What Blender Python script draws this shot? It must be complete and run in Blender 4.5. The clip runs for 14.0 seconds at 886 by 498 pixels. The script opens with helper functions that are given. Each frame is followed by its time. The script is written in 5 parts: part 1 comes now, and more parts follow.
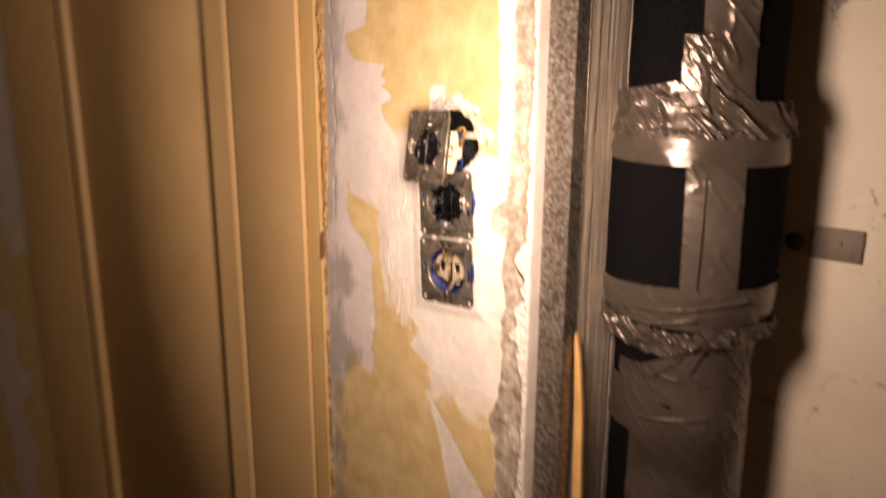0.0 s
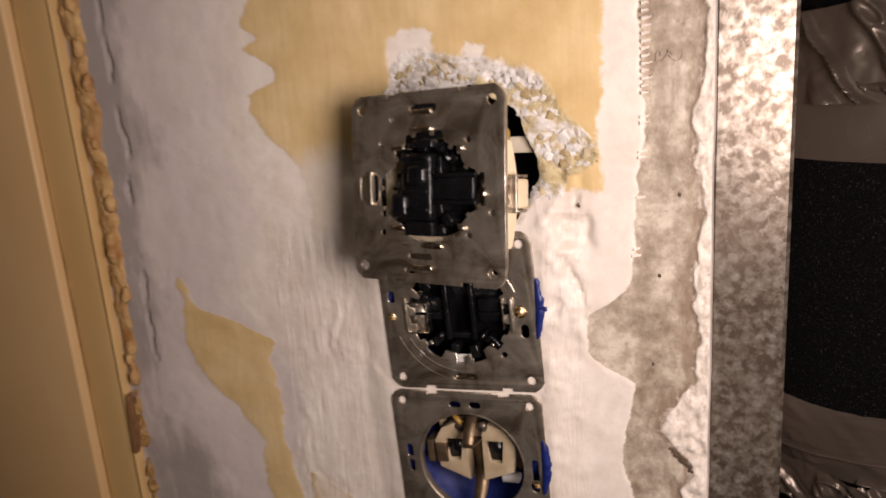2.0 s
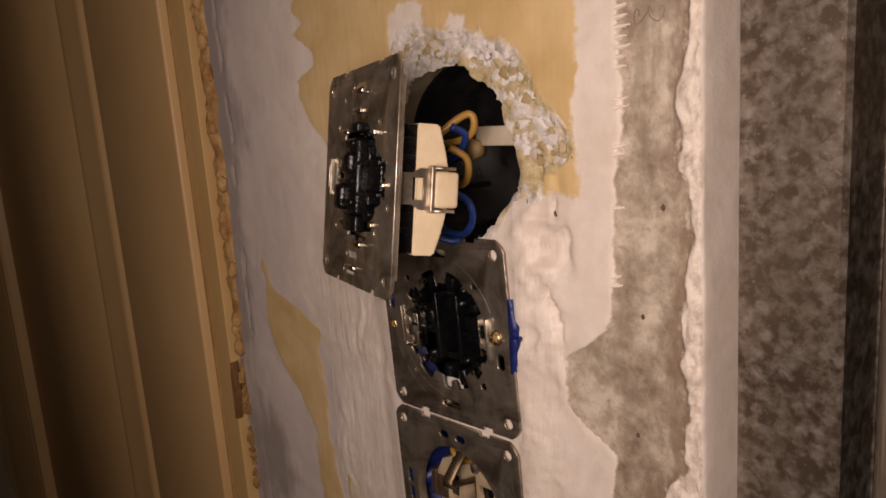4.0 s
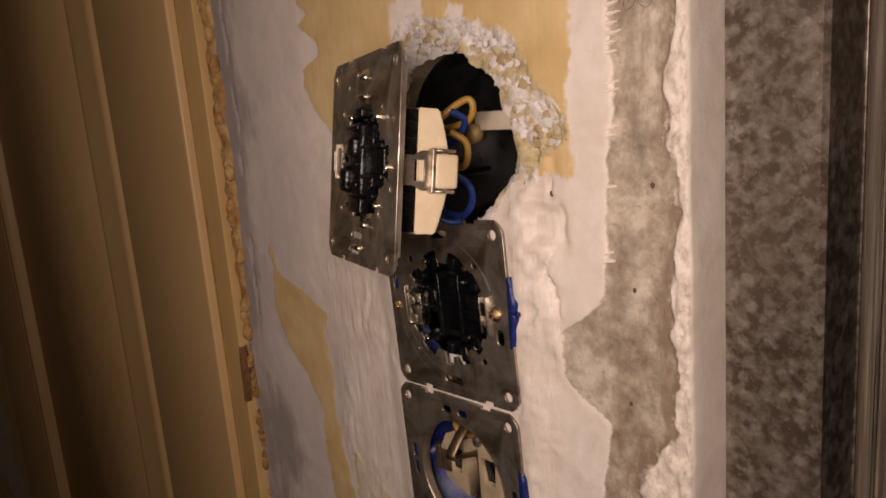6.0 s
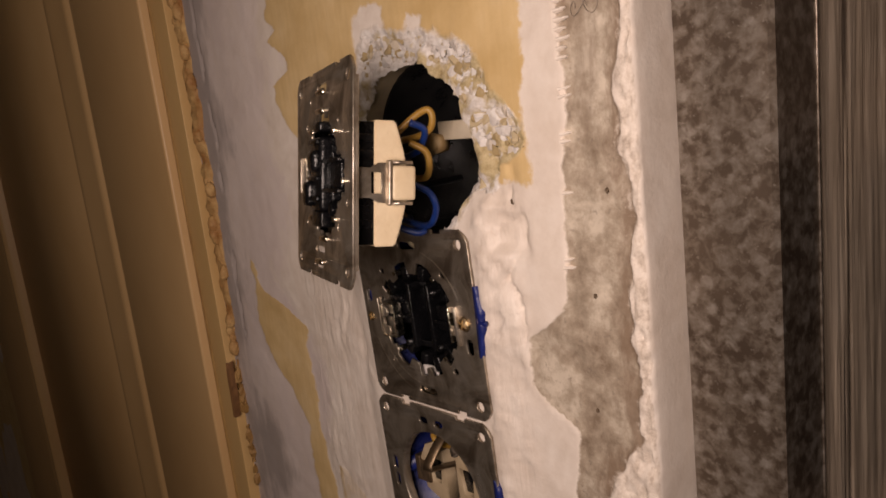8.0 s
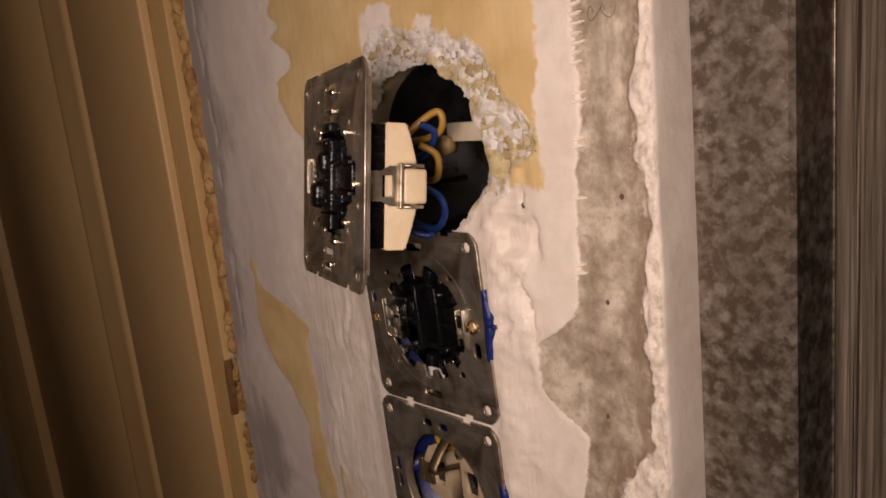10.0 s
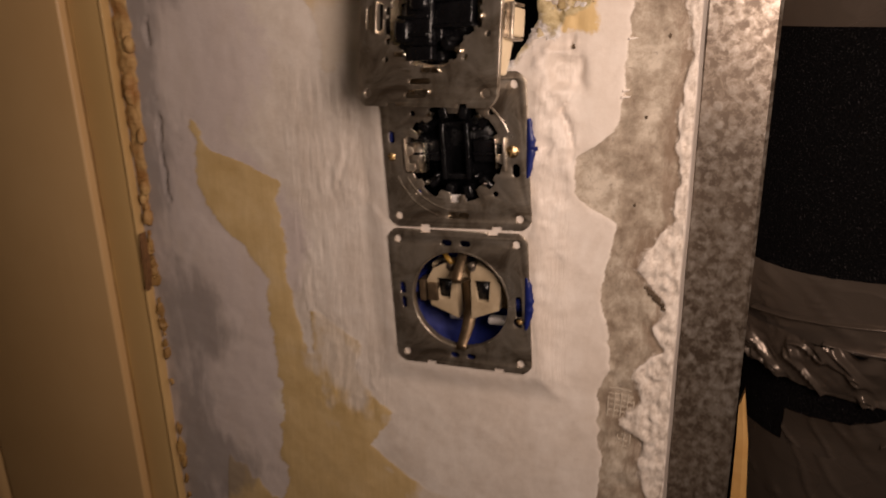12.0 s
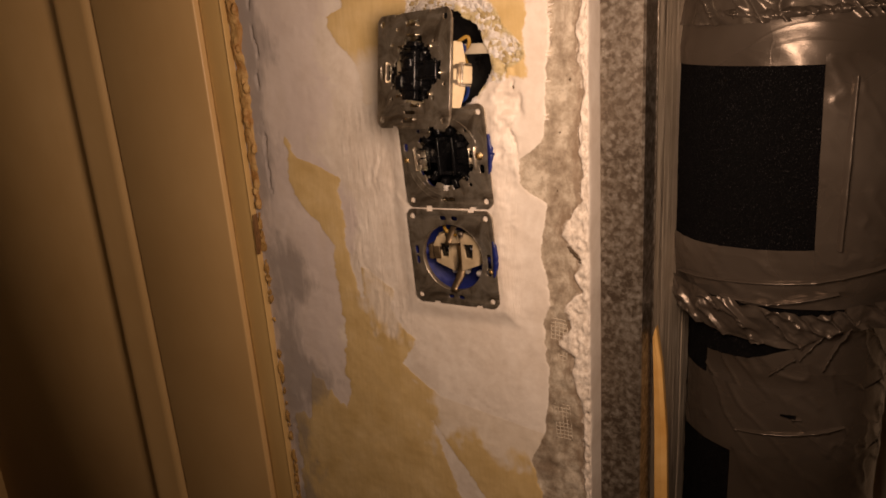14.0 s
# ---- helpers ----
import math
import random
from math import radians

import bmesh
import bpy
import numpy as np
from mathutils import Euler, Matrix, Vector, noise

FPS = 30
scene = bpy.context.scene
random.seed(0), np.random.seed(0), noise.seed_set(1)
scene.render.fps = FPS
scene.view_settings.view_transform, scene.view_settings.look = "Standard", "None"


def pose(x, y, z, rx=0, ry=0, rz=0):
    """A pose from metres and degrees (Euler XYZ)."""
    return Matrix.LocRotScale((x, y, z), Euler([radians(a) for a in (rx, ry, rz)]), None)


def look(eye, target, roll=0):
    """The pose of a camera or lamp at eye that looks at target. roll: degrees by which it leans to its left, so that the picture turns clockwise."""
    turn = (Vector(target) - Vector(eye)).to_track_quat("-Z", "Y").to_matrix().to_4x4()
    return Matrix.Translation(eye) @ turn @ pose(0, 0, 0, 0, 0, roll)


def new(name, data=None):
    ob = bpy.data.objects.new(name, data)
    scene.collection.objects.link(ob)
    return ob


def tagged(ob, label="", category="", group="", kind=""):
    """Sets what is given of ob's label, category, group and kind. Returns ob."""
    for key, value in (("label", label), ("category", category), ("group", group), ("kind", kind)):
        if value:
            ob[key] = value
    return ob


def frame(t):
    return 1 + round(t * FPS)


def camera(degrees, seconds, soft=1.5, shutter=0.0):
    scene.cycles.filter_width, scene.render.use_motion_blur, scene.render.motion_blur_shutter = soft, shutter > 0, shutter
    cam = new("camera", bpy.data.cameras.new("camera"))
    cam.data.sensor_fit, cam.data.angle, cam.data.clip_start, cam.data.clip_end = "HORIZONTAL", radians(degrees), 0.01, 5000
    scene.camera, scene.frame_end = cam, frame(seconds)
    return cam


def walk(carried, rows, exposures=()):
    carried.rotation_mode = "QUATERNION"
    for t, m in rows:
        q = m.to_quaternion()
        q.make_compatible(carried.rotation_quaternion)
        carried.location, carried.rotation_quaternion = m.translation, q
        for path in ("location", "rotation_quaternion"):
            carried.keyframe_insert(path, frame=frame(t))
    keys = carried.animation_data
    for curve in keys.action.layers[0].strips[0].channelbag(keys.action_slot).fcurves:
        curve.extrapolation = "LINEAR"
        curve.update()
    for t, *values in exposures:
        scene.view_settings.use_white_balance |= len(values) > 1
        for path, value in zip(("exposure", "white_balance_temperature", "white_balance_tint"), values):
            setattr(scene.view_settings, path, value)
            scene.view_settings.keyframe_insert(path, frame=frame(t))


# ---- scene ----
cam = camera(61.9, 14.0, soft=1.7, shutter=0.5)
PATH = [
    (0, (0.468, -0.562, 1.232), (-0.78, 0.928, 0.759), 0.3),
    (0.5, (0.272, -0.561, 1.249), (-0.677, 1.165, 0.904), -2.0),
    (1, (0.161, -0.485, 1.23), (-0.527, 1.346, 0.812), -1.5),
    (1.5, (0.112, -0.334, 1.213), (-0.652, 1.474, 0.831), -3.3),
    (2, (0.104, -0.276, 1.203), (-0.606, 1.53, 0.717), -4.2),
    (2.5, (0.139, -0.204, 1.191), (-1.012, 1.381, 0.784), -3.6),
    (3, (0.189, -0.169, 1.184), (-1.257, 1.146, 0.758), -3.8),
    (3.5, (0.19, -0.16, 1.179), (-1.29, 1.117, 0.76), -3.7),
    (4, (0.199, -0.165, 1.181), (-1.303, 1.099, 0.798), -4.1),
    (6.5, (0.208, -0.172, 1.176), (-1.298, 1.077, 0.759), -4.9),
    (7, (0.207, -0.167, 1.167), (-1.292, 1.075, 0.708), -5.4),
    (7.5, (0.212, -0.162, 1.17), (-1.301, 1.078, 0.753), -5.6),
    (8, (0.217, -0.16, 1.178), (-1.307, 1.079, 0.801), -6.6),
    (10.5, (0.205, -0.166, 1.182), (-1.277, 1.11, 0.759), -5.4),
    (11, (0.184, -0.189, 1.167), (-1.108, 1.251, 0.659), -4.6),
    (11.5, (0.147, -0.244, 1.169), (-0.845, 1.403, 0.617), -4.1),
    (12, (0.12, -0.301, 1.164), (-0.614, 1.449, 0.532), -1.4),
    (12.5, (0.163, -0.353, 1.178), (-0.68, 1.376, 0.63), -1.2),
    (13, (0.216, -0.384, 1.185), (-0.698, 1.3, 0.611), -1.7),
    (13.5, (0.249, -0.402, 1.185), (-0.764, 1.218, 0.593), -3.0),
    (14, (0.265, -0.41, 1.19), (-0.787, 1.183, 0.592), -4.0),
]
EXPOSURES = [(0.0, 1.15, 6800, 11), (0.5, 0.8, 6150, 10), (1.0, 0.5, 5800, 8), (1.5, 0.25, 5600, 4), (2.0, 0.0, 5750, 5), (2.5, -0.12, 5800, 4), (3.0, -0.46, 6250, 8), (4.0, -0.68, 6300, 9), (8.0, -0.60, 6300, 9), (11.0, -0.66, 6450, 10), (11.5, -0.70, 6600, 10), (12.0, -0.52, 6550, 9), (12.5, -0.75, 7700, 13), (13.0, -0.55, 8000, 14), (14.0, -0.3, 8000, 13)]
walk(cam, [(t, look(eye, target, roll)) for t, eye, target, roll in PATH], EXPOSURES)

# ---- light: the torch held beside the lens, and an unseen weak fill lamp added behind ----
world = bpy.data.worlds.new("dark_room")
world.use_nodes = True
world.node_tree.nodes["Background"].inputs[0].default_value = (1.0, 0.80, 0.58, 1)
world.node_tree.nodes["Background"].inputs[1].default_value = 0.01
scene.world = world

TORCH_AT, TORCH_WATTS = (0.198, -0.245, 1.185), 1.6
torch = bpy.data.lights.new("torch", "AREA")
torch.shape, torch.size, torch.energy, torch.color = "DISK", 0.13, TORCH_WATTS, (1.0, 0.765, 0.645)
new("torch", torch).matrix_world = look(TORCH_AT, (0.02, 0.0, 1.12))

# Added fill without a known source; lifts the door and softens the torch's shadows.
fill = bpy.data.lights.new("fill_lamp", "AREA")
fill.shape, fill.size, fill.size_y, fill.energy, fill.color = "RECTANGLE", 0.5, 0.5, 1.5, (1.0, 0.78, 0.56)
new("fill_lamp", fill).matrix_world = look((-0.15, -1.25, 2.2), (-0.6, 0.0, 0.9))


# ---- node helpers ----
class Mat:
    """A node material, built up step by step."""

    def __init__(self, name, rough=0.6, metal=0.0):
        self.m = bpy.data.materials.new(name)
        self.m.use_nodes = True
        self.t = self.m.node_tree
        self.b = self.t.nodes["Principled BSDF"]
        self.b.inputs["Roughness"].default_value = rough
        self.b.inputs["Metallic"].default_value = metal
        self.co = self.t.nodes.new("ShaderNodeTexCoord").outputs["Object"]

    def put(self, node, key, value):
        if value is None:
            return
        if isinstance(value, bpy.types.NodeSocket):
            self.t.links.new(value, node.inputs[key])
        else:
            node.inputs[key].default_value = value

    def noise(self, scale, detail=4.0, rough=0.6, dist=0.0, co=None, stretch=None):
        n = self.t.nodes.new("ShaderNodeTexNoise")
        src = co or self.co
        if stretch:
            mp = self.t.nodes.new("ShaderNodeMapping")
            mp.inputs["Scale"].default_value = stretch
            self.t.links.new(src, mp.inputs["Vector"])
            src = mp.outputs[0]
        self.t.links.new(src, n.inputs["Vector"])
        for key, v in (("Scale", scale), ("Detail", detail), ("Roughness", rough), ("Distortion", dist)):
            n.inputs[key].default_value = v
        return n.outputs["Fac"]

    def voronoi(self, scale, out="Color", feature="F1", dist=None):
        n = self.t.nodes.new("ShaderNodeTexVoronoi")
        n.feature = feature
        n.inputs["Scale"].default_value = scale
        self.t.links.new(dist or self.co, n.inputs["Vector"])
        return n.outputs[out]

    def warp(self, scale, amount):
        n = self.t.nodes.new("ShaderNodeTexNoise")
        n.inputs["Scale"].default_value = scale
        self.t.links.new(self.co, n.inputs["Vector"])
        v = self.t.nodes.new("ShaderNodeVectorMath")
        v.operation = "MULTIPLY_ADD"
        self.t.links.new(n.outputs["Color"], v.inputs[0])
        v.inputs[1].default_value = (amount,) * 3
        self.t.links.new(self.co, v.inputs[2])
        return v.outputs[0]

    def math(self, op, a, b=None, c=None):
        n = self.t.nodes.new("ShaderNodeMath")
        n.operation = op
        for i, v in enumerate((a, b, c)):
            self.put(n, i, v)
        return n.outputs[0]

    def span(self, fac, lo, hi, a=0.0, b=1.0):
        n = self.t.nodes.new("ShaderNodeMapRange")
        for key, v in (("Value", fac), ("From Min", lo), ("From Max", hi), ("To Min", a), ("To Max", b)):
            self.put(n, key, v)
        return n.outputs[0]

    def ramp(self, fac, *stops):
        n = self.t.nodes.new("ShaderNodeValToRGB")
        e = n.color_ramp.elements
        while len(e) < len(stops):
            e.new(0.5)
        for el, (p, c) in zip(e, stops):
            el.position, el.color = p, (*c, 1)
        self.put(n, "Fac", fac)
        return n.outputs["Color"]

    def mix(self, fac, a, b, mode="MIX"):
        n = self.t.nodes.new("ShaderNodeMix")
        n.data_type, n.blend_type = "RGBA", mode
        self.put(n, 0, fac)
        self.put(n, 6, a if isinstance(a, bpy.types.NodeSocket) else (*a, 1))
        self.put(n, 7, b if isinstance(b, bpy.types.NodeSocket) else (*b, 1))
        return n.outputs[2]

    def attr(self, name):
        n = self.t.nodes.new("ShaderNodeAttribute")
        n.attribute_name = name
        return n.outputs["Fac"]

    def island(self):
        return self.t.nodes.new("ShaderNodeNewGeometry").outputs["Random Per Island"]

    def bump(self, height, dist, strength=1.0, under=None):
        n = self.t.nodes.new("ShaderNodeBump")
        n.inputs["Strength"].default_value, n.inputs["Distance"].default_value = strength, dist
        self.t.links.new(height, n.inputs["Height"])
        if under:
            self.t.links.new(under, n.inputs["Normal"])
        return n.outputs["Normal"]

    def done(self, color=None, normal=None, rough=None, metal=None):
        for key, v in (("Base Color", color), ("Normal", normal), ("Roughness", rough), ("Metallic", metal)):
            if v is not None:
                self.put(self.b, key, v if isinstance(v, (bpy.types.NodeSocket, float)) else (*v, 1))
        return self.m


def wall_material():
    """Old wall: putty, torn ochre wallpaper, raw cement and grey stains, parted by distance fields kept on the mesh."""
    k = Mat("old_wall", 0.75)
    fine, mid, big = k.noise(900, 3), k.noise(180, 5, 0.65), k.noise(22, 4)
    streak = k.noise(26, 4, 0.55, 0.8, stretch=(1.8, 1, 0.6))
    putty = k.ramp(k.math("ADD", k.math("MULTIPLY", mid, 0.35), k.math("MULTIPLY", k.noise(45, 5, 0.6, 0.5), 0.65)), (0.30, (0.60, 0.525, 0.455)), (0.5, (0.70, 0.63, 0.565)), (0.68, (0.77, 0.71, 0.65)))
    lilac = k.ramp(big, (0.3, (0.560, 0.484, 0.462)), (0.7, (0.672, 0.598, 0.568)))
    base = k.mix(k.span(k.math("ADD", k.attr("lilac"), k.math("MULTIPLY", k.math("SUBTRACT", mid, 0.5), 30.0)), -6, 6), putty, lilac)
    base = k.mix(k.span(streak, 0.46, 0.74, 0.0, 0.34), base, (0.54, 0.45, 0.37))
    base = k.mix(k.span(k.noise(34, 6, 0.7, 0.6), 0.52, 0.72, 0.0, 0.25), base, (0.52, 0.43, 0.35))
    base = k.mix(k.math("MULTIPLY", k.attr("glaze"), k.span(k.noise(240, 4, 0.7, 0.4, stretch=(1, 1, 0.12)), 0.50, 0.68, 0.0, 0.24)), base, (0.47, 0.385, 0.315))
    edge = k.math("MULTIPLY", k.math("SUBTRACT", k.noise(260, 4, 0.7), 0.5), 4.0)
    paper = k.ramp(k.noise(40, 5, 0.6), (0.3, (0.53, 0.375, 0.165)), (0.55, (0.62, 0.46, 0.23)), (0.75, (0.68, 0.525, 0.295)))
    paper = k.mix(k.span(k.noise(420, 2, 0.5, stretch=(1, 1, 0.12)), 0.4, 0.7, 0.0, 0.25), paper, (0.46, 0.33, 0.15))
    has_paper = k.span(k.math("ADD", k.attr("paper"), k.math("MULTIPLY", edge, 1.5)), -0.8, 0.8)
    color = k.mix(has_paper, base, paper)
    thin = k.span(k.math("ADD", k.attr("smear"), k.math("MULTIPLY", k.math("SUBTRACT", streak, 0.5), 40.0)), -4, 8, 0.0, 0.8)
    color = k.mix(thin, color, putty)
    cem = k.ramp(k.noise(75, 6, 0.7), (0.34, (0.185, 0.138, 0.096)), (0.5, (0.345, 0.288, 0.222)), (0.64, (0.54, 0.475, 0.39)))
    cem = k.mix(k.span(k.noise(48, 5, 0.7, 0.4, stretch=(1.5, 1, 0.6)), 0.52, 0.7, 0.0, 0.6), cem, (0.17, 0.115, 0.075))
    cem = k.mix(k.span(k.noise(420, 3, 0.6), 0.62, 0.72, 0.0, 0.5), cem, (0.15, 0.115, 0.09))
    rub = k.math("ADD", k.attr("lump"), k.math("MULTIPLY", k.math("SUBTRACT", k.noise(70, 5, 0.7, 0.4, stretch=(1.6, 1, 0.5)), 0.5), 30.0))
    cem = k.mix(k.span(rub, -6.0, -1.0, 0.0, 0.75), cem, (0.185, 0.128, 0.085))
    has_cem = k.span(k.math("ADD", k.attr("cement"), k.math("MULTIPLY", edge, 0.6)), -0.4, 0.4)
    color = k.mix(has_cem, color, cem)
    lump = k.ramp(k.noise(320, 4, 0.7), (0.32, (0.36, 0.30, 0.245)), (0.46, (0.56, 0.49, 0.42)), (0.6, (0.70, 0.635, 0.565)))
    has_lump = k.span(k.math("ADD", k.attr("lump"), k.math("MULTIPLY", edge, 3.6)), -1.5, 1.5, 0.0, 0.85)
    color = k.mix(has_lump, color, lump)
    grime = k.span(k.math("ADD", k.attr("grime"), k.math("MULTIPLY", k.math("SUBTRACT", k.noise(48, 6, 0.70, 0.9, stretch=(2.2, 1, 0.5)), 0.5), 52.0)), -9, 10, 0.0, 0.66)
    color = k.mix(grime, color, (0.255, 0.222, 0.212))
    crumb = k.span(k.math("ADD", k.attr("broken"), edge), -1.0, 1.0)
    grit = k.noise(330, 5, 0.75)
    sand = k.span(k.noise(75, 4, 0.6), 0.44, 0.54)
    chip = k.ramp(k.noise(190, 4, 0.7), (0.34, (0.46, 0.41, 0.36)), (0.48, (0.66, 0.62, 0.59)), (0.62, (0.78, 0.755, 0.73)))
    stone = k.mix(sand, chip, k.ramp(grit, (0.35, (0.34, 0.26, 0.12)), (0.65, (0.58, 0.49, 0.30))))
    stone = k.mix(k.span(grit, 0.30, 0.40, 0.55, 0.0), stone, (0.17, 0.13, 0.10))
    color = k.mix(crumb, color, stone)
    h = k.math("ADD", k.math("MULTIPLY", mid, 0.38), k.math("MULTIPLY", fine, 0.14))
    h = k.math("ADD", h, k.math("MULTIPLY", crumb, k.math("MULTIPLY", grit, 2.2)))
    n1 = k.bump(h, 0.0009, 0.55)
    scratch = k.math("MULTIPLY", k.attr("glaze"), k.noise(330, 4, 0.7, 0.4, stretch=(1, 1, 0.14)))
    n1 = k.bump(scratch, 0.0011, 0.5, n1)
    n2 = k.bump(k.math("SUBTRACT", has_paper, has_cem), 0.0005, 0.22, n1)
    return k.done(color, n2, k.math("MULTIPLY", k.span(mid, 0.3, 0.7, 0.62, 0.85), k.span(k.attr("glaze"), 0.0, 1.0, 1.0, 0.62)))


def paint_material(name, a, b, rough=0.42):
    k = Mat(name, rough)
    big, fine = k.noise(5, 5, 0.6), k.noise(500, 3)
    color = k.ramp(big, (0.3, a), (0.7, b))
    color = k.mix(k.span(k.noise(28, 6, 0.7, stretch=(1, 1, 0.2)), 0.6, 0.8, 0.0, 0.18), color, (0.42, 0.30, 0.15))
    brush = k.noise(140, 3, 0.5, stretch=(1, 1, 0.05))
    return k.done(color, k.bump(k.math("ADD", brush, k.math("MULTIPLY", fine, 0.3)), 0.0004, 0.35), k.span(big, 0.3, 0.7, rough - 0.06, rough + 0.1))


def plain_material(name, a, b, scale=60, rough=0.5, metal=0.0, bump=0.0003, fine=900, shine=0.5):
    k = Mat(name, rough, metal)
    k.b.inputs["Specular IOR Level"].default_value = shine
    n = k.noise(scale, 5, 0.6)
    color = k.ramp(n, (0.3, a), (0.7, b))
    return k.done(color, k.bump(k.noise(fine, 3), bump, 0.5), k.span(n, 0.3, 0.7, max(rough - 0.08, 0.03), min(rough + 0.1, 1.0)))


def zinc_material():
    """Galvanised sheet with its soft brown-grey spangle."""
    k = Mat("galvanised_zinc", 0.34, 1.0)
    w = k.warp(480, 0.0036)
    cell = k.voronoi(330, "Color", "SMOOTH_F1", w)
    blot = k.noise(260, 3, 0.6, 0.4)
    f = k.math("ADD", k.math("MULTIPLY", cell, 0.34), k.math("MULTIPLY", blot, 0.66))
    color = k.ramp(f, (0.38, (0.075, 0.055, 0.040)), (0.46, (0.142, 0.115, 0.090)), (0.53, (0.200, 0.171, 0.142)), (0.70, (0.34, 0.31, 0.275)))
    color = k.mix(k.span(k.noise(14, 6, 0.7), 0.45, 0.75, 0.0, 0.5), color, (0.20, 0.155, 0.115))
    color = k.mix(k.span(k.noise(700, 3, 0.6), 0.62, 0.72, 0.0, 0.35), color, (0.42, 0.38, 0.33))
    return k.done(color, k.bump(f, 0.0008, 0.12), k.span(f, 0.34, 0.74, 0.40, 0.28), 0.58)


def plate_material():
    """Worn stamped steel plate, brownish and streaked."""
    k = Mat("stamped_steel", 0.3, 1.0)
    n, s = k.noise(62, 5, 0.6, 1.2), k.noise(420, 3)
    color = k.ramp(n, (0.32, (0.17, 0.135, 0.10)), (0.5, (0.43, 0.375, 0.305)), (0.70, (0.70, 0.64, 0.56)))
    color = k.mix(k.span(s, 0.62, 0.72, 0.0, 0.3), color, (0.18, 0.14, 0.10))
    scratch = k.noise(260, 3, 0.6, 0.3, stretch=(0.25, 1, 1.6))
    color = k.mix(k.span(scratch, 0.62, 0.72, 0.0, 0.4), color, (0.62, 0.57, 0.50))
    return k.done(color, k.bump(k.math("ADD", n, k.math("MULTIPLY", s, 0.2)), 0.0006, 0.45), k.span(n, 0.3, 0.72, 0.44, 0.27), 0.88)


def tape_material():
    """Silver-brown cloth tape with pressed-in folds."""
    k = Mat("silver_tape", 0.33, 0.55)
    fold = k.noise(11, 2, 0.4, 0.5, stretch=(1, 1, 1.4))
    line = k.span(k.math("ABSOLUTE", k.math("SUBTRACT", k.noise(9, 2, 0.5, 1.2, stretch=(1, 1, 2.0)), 0.5)), 0.0, 0.022, 1.0, 0.0)
    line2 = k.span(k.math("ABSOLUTE", k.math("SUBTRACT", k.noise(20, 2, 0.5, 1.0, stretch=(1.6, 1.6, 0.8)), 0.5)), 0.0, 0.02, 0.5, 0.0)
    crease = k.math("ADD", line, line2)
    color = k.ramp(fold, (0.3, (0.080, 0.061, 0.047)), (0.6, (0.125, 0.099, 0.080)), (0.8, (0.165, 0.135, 0.111)))
    return k.done(color, k.bump(fold, 0.003, 0.12, k.bump(crease, 0.0010, 0.10, k.bump(k.noise(1200, 2), 0.0002, 0.3))), k.span(fold, 0.3, 0.7, 0.20, 0.33))


def board_material():
    """Weathered board with upright grain and dark checks."""
    k = Mat("weathered_board", 0.75)
    grain = k.noise(150, 5, 0.7, 0.6, stretch=(1, 1, 0.05))
    check = k.noise(95, 3, 0.6, 0.4, stretch=(1, 1, 0.035))
    color = k.ramp(k.math("ADD", k.math("MULTIPLY", grain, 0.7), k.math("MULTIPLY", k.noise(30, 4), 0.3)), (0.32, (0.25, 0.195, 0.14)), (0.5, (0.44, 0.36, 0.275)), (0.68, (0.60, 0.515, 0.42)))
    color = k.mix(k.span(check, 0.64, 0.70, 0.0, 0.75), color, (0.07, 0.05, 0.036))
    color = k.mix(k.span(k.noise(240, 4, 0.7, 0.5, stretch=(1, 1, 0.10)), 0.60, 0.70, 0.0, 0.5), color, (0.68, 0.61, 0.52))
    return k.done(color, k.bump(k.math("SUBTRACT", grain, k.span(check, 0.62, 0.70)), 0.0012, 0.6))


def foam_rubber_material():
    k = Mat("black_foam", 0.8)
    g = k.noise(1100, 3, 0.8)
    k.b.inputs["Specular IOR Level"].default_value = 0.05
    # The last stop paints the foam's sparkle as pale specks in the colour.
    color = k.ramp(g, (0.48, (0.0025, 0.0022, 0.0025)), (0.63, (0.007, 0.0064, 0.0068)), (0.74, (0.10, 0.09, 0.094)))
    return k.done(color, k.bump(g, 0.0012, 0.8), k.span(g, 0.4, 0.75, 0.95, 0.6))


def rubble_material():
    """Chips of old plaster, some sandy."""
    k = Mat("broken_plaster", 0.85)
    color = k.ramp(k.island(), (0.10, (0.34, 0.26, 0.13)), (0.34, (0.50, 0.42, 0.28)), (0.48, (0.50, 0.46, 0.43)), (0.72, (0.68, 0.655, 0.635)), (0.95, (0.58, 0.55, 0.53)))
    n = k.noise(600, 4)
    return k.done(k.mix(k.span(n, 0.55, 0.75, 0.0, 0.5), color, (0.46, 0.41, 0.33)), k.bump(n, 0.0008, 0.6))


def room_wall_material():
    """Smooth painted wall with scuffs."""
    k = Mat("room_wall", 0.7)
    color = k.ramp(k.noise(9, 5), (0.3, (0.54, 0.45, 0.35)), (0.7, (0.62, 0.53, 0.42)))
    scuff = k.math("MULTIPLY", k.span(k.noise(34, 6, 0.75, 0.8), 0.57, 0.66), k.span(k.noise(11, 3), 0.44, 0.56))
    color = k.mix(k.math("MULTIPLY", scuff, 0.7), color, (0.12, 0.09, 0.07))
    return k.done(color, k.bump(k.noise(150, 5), 0.0006, 0.4))


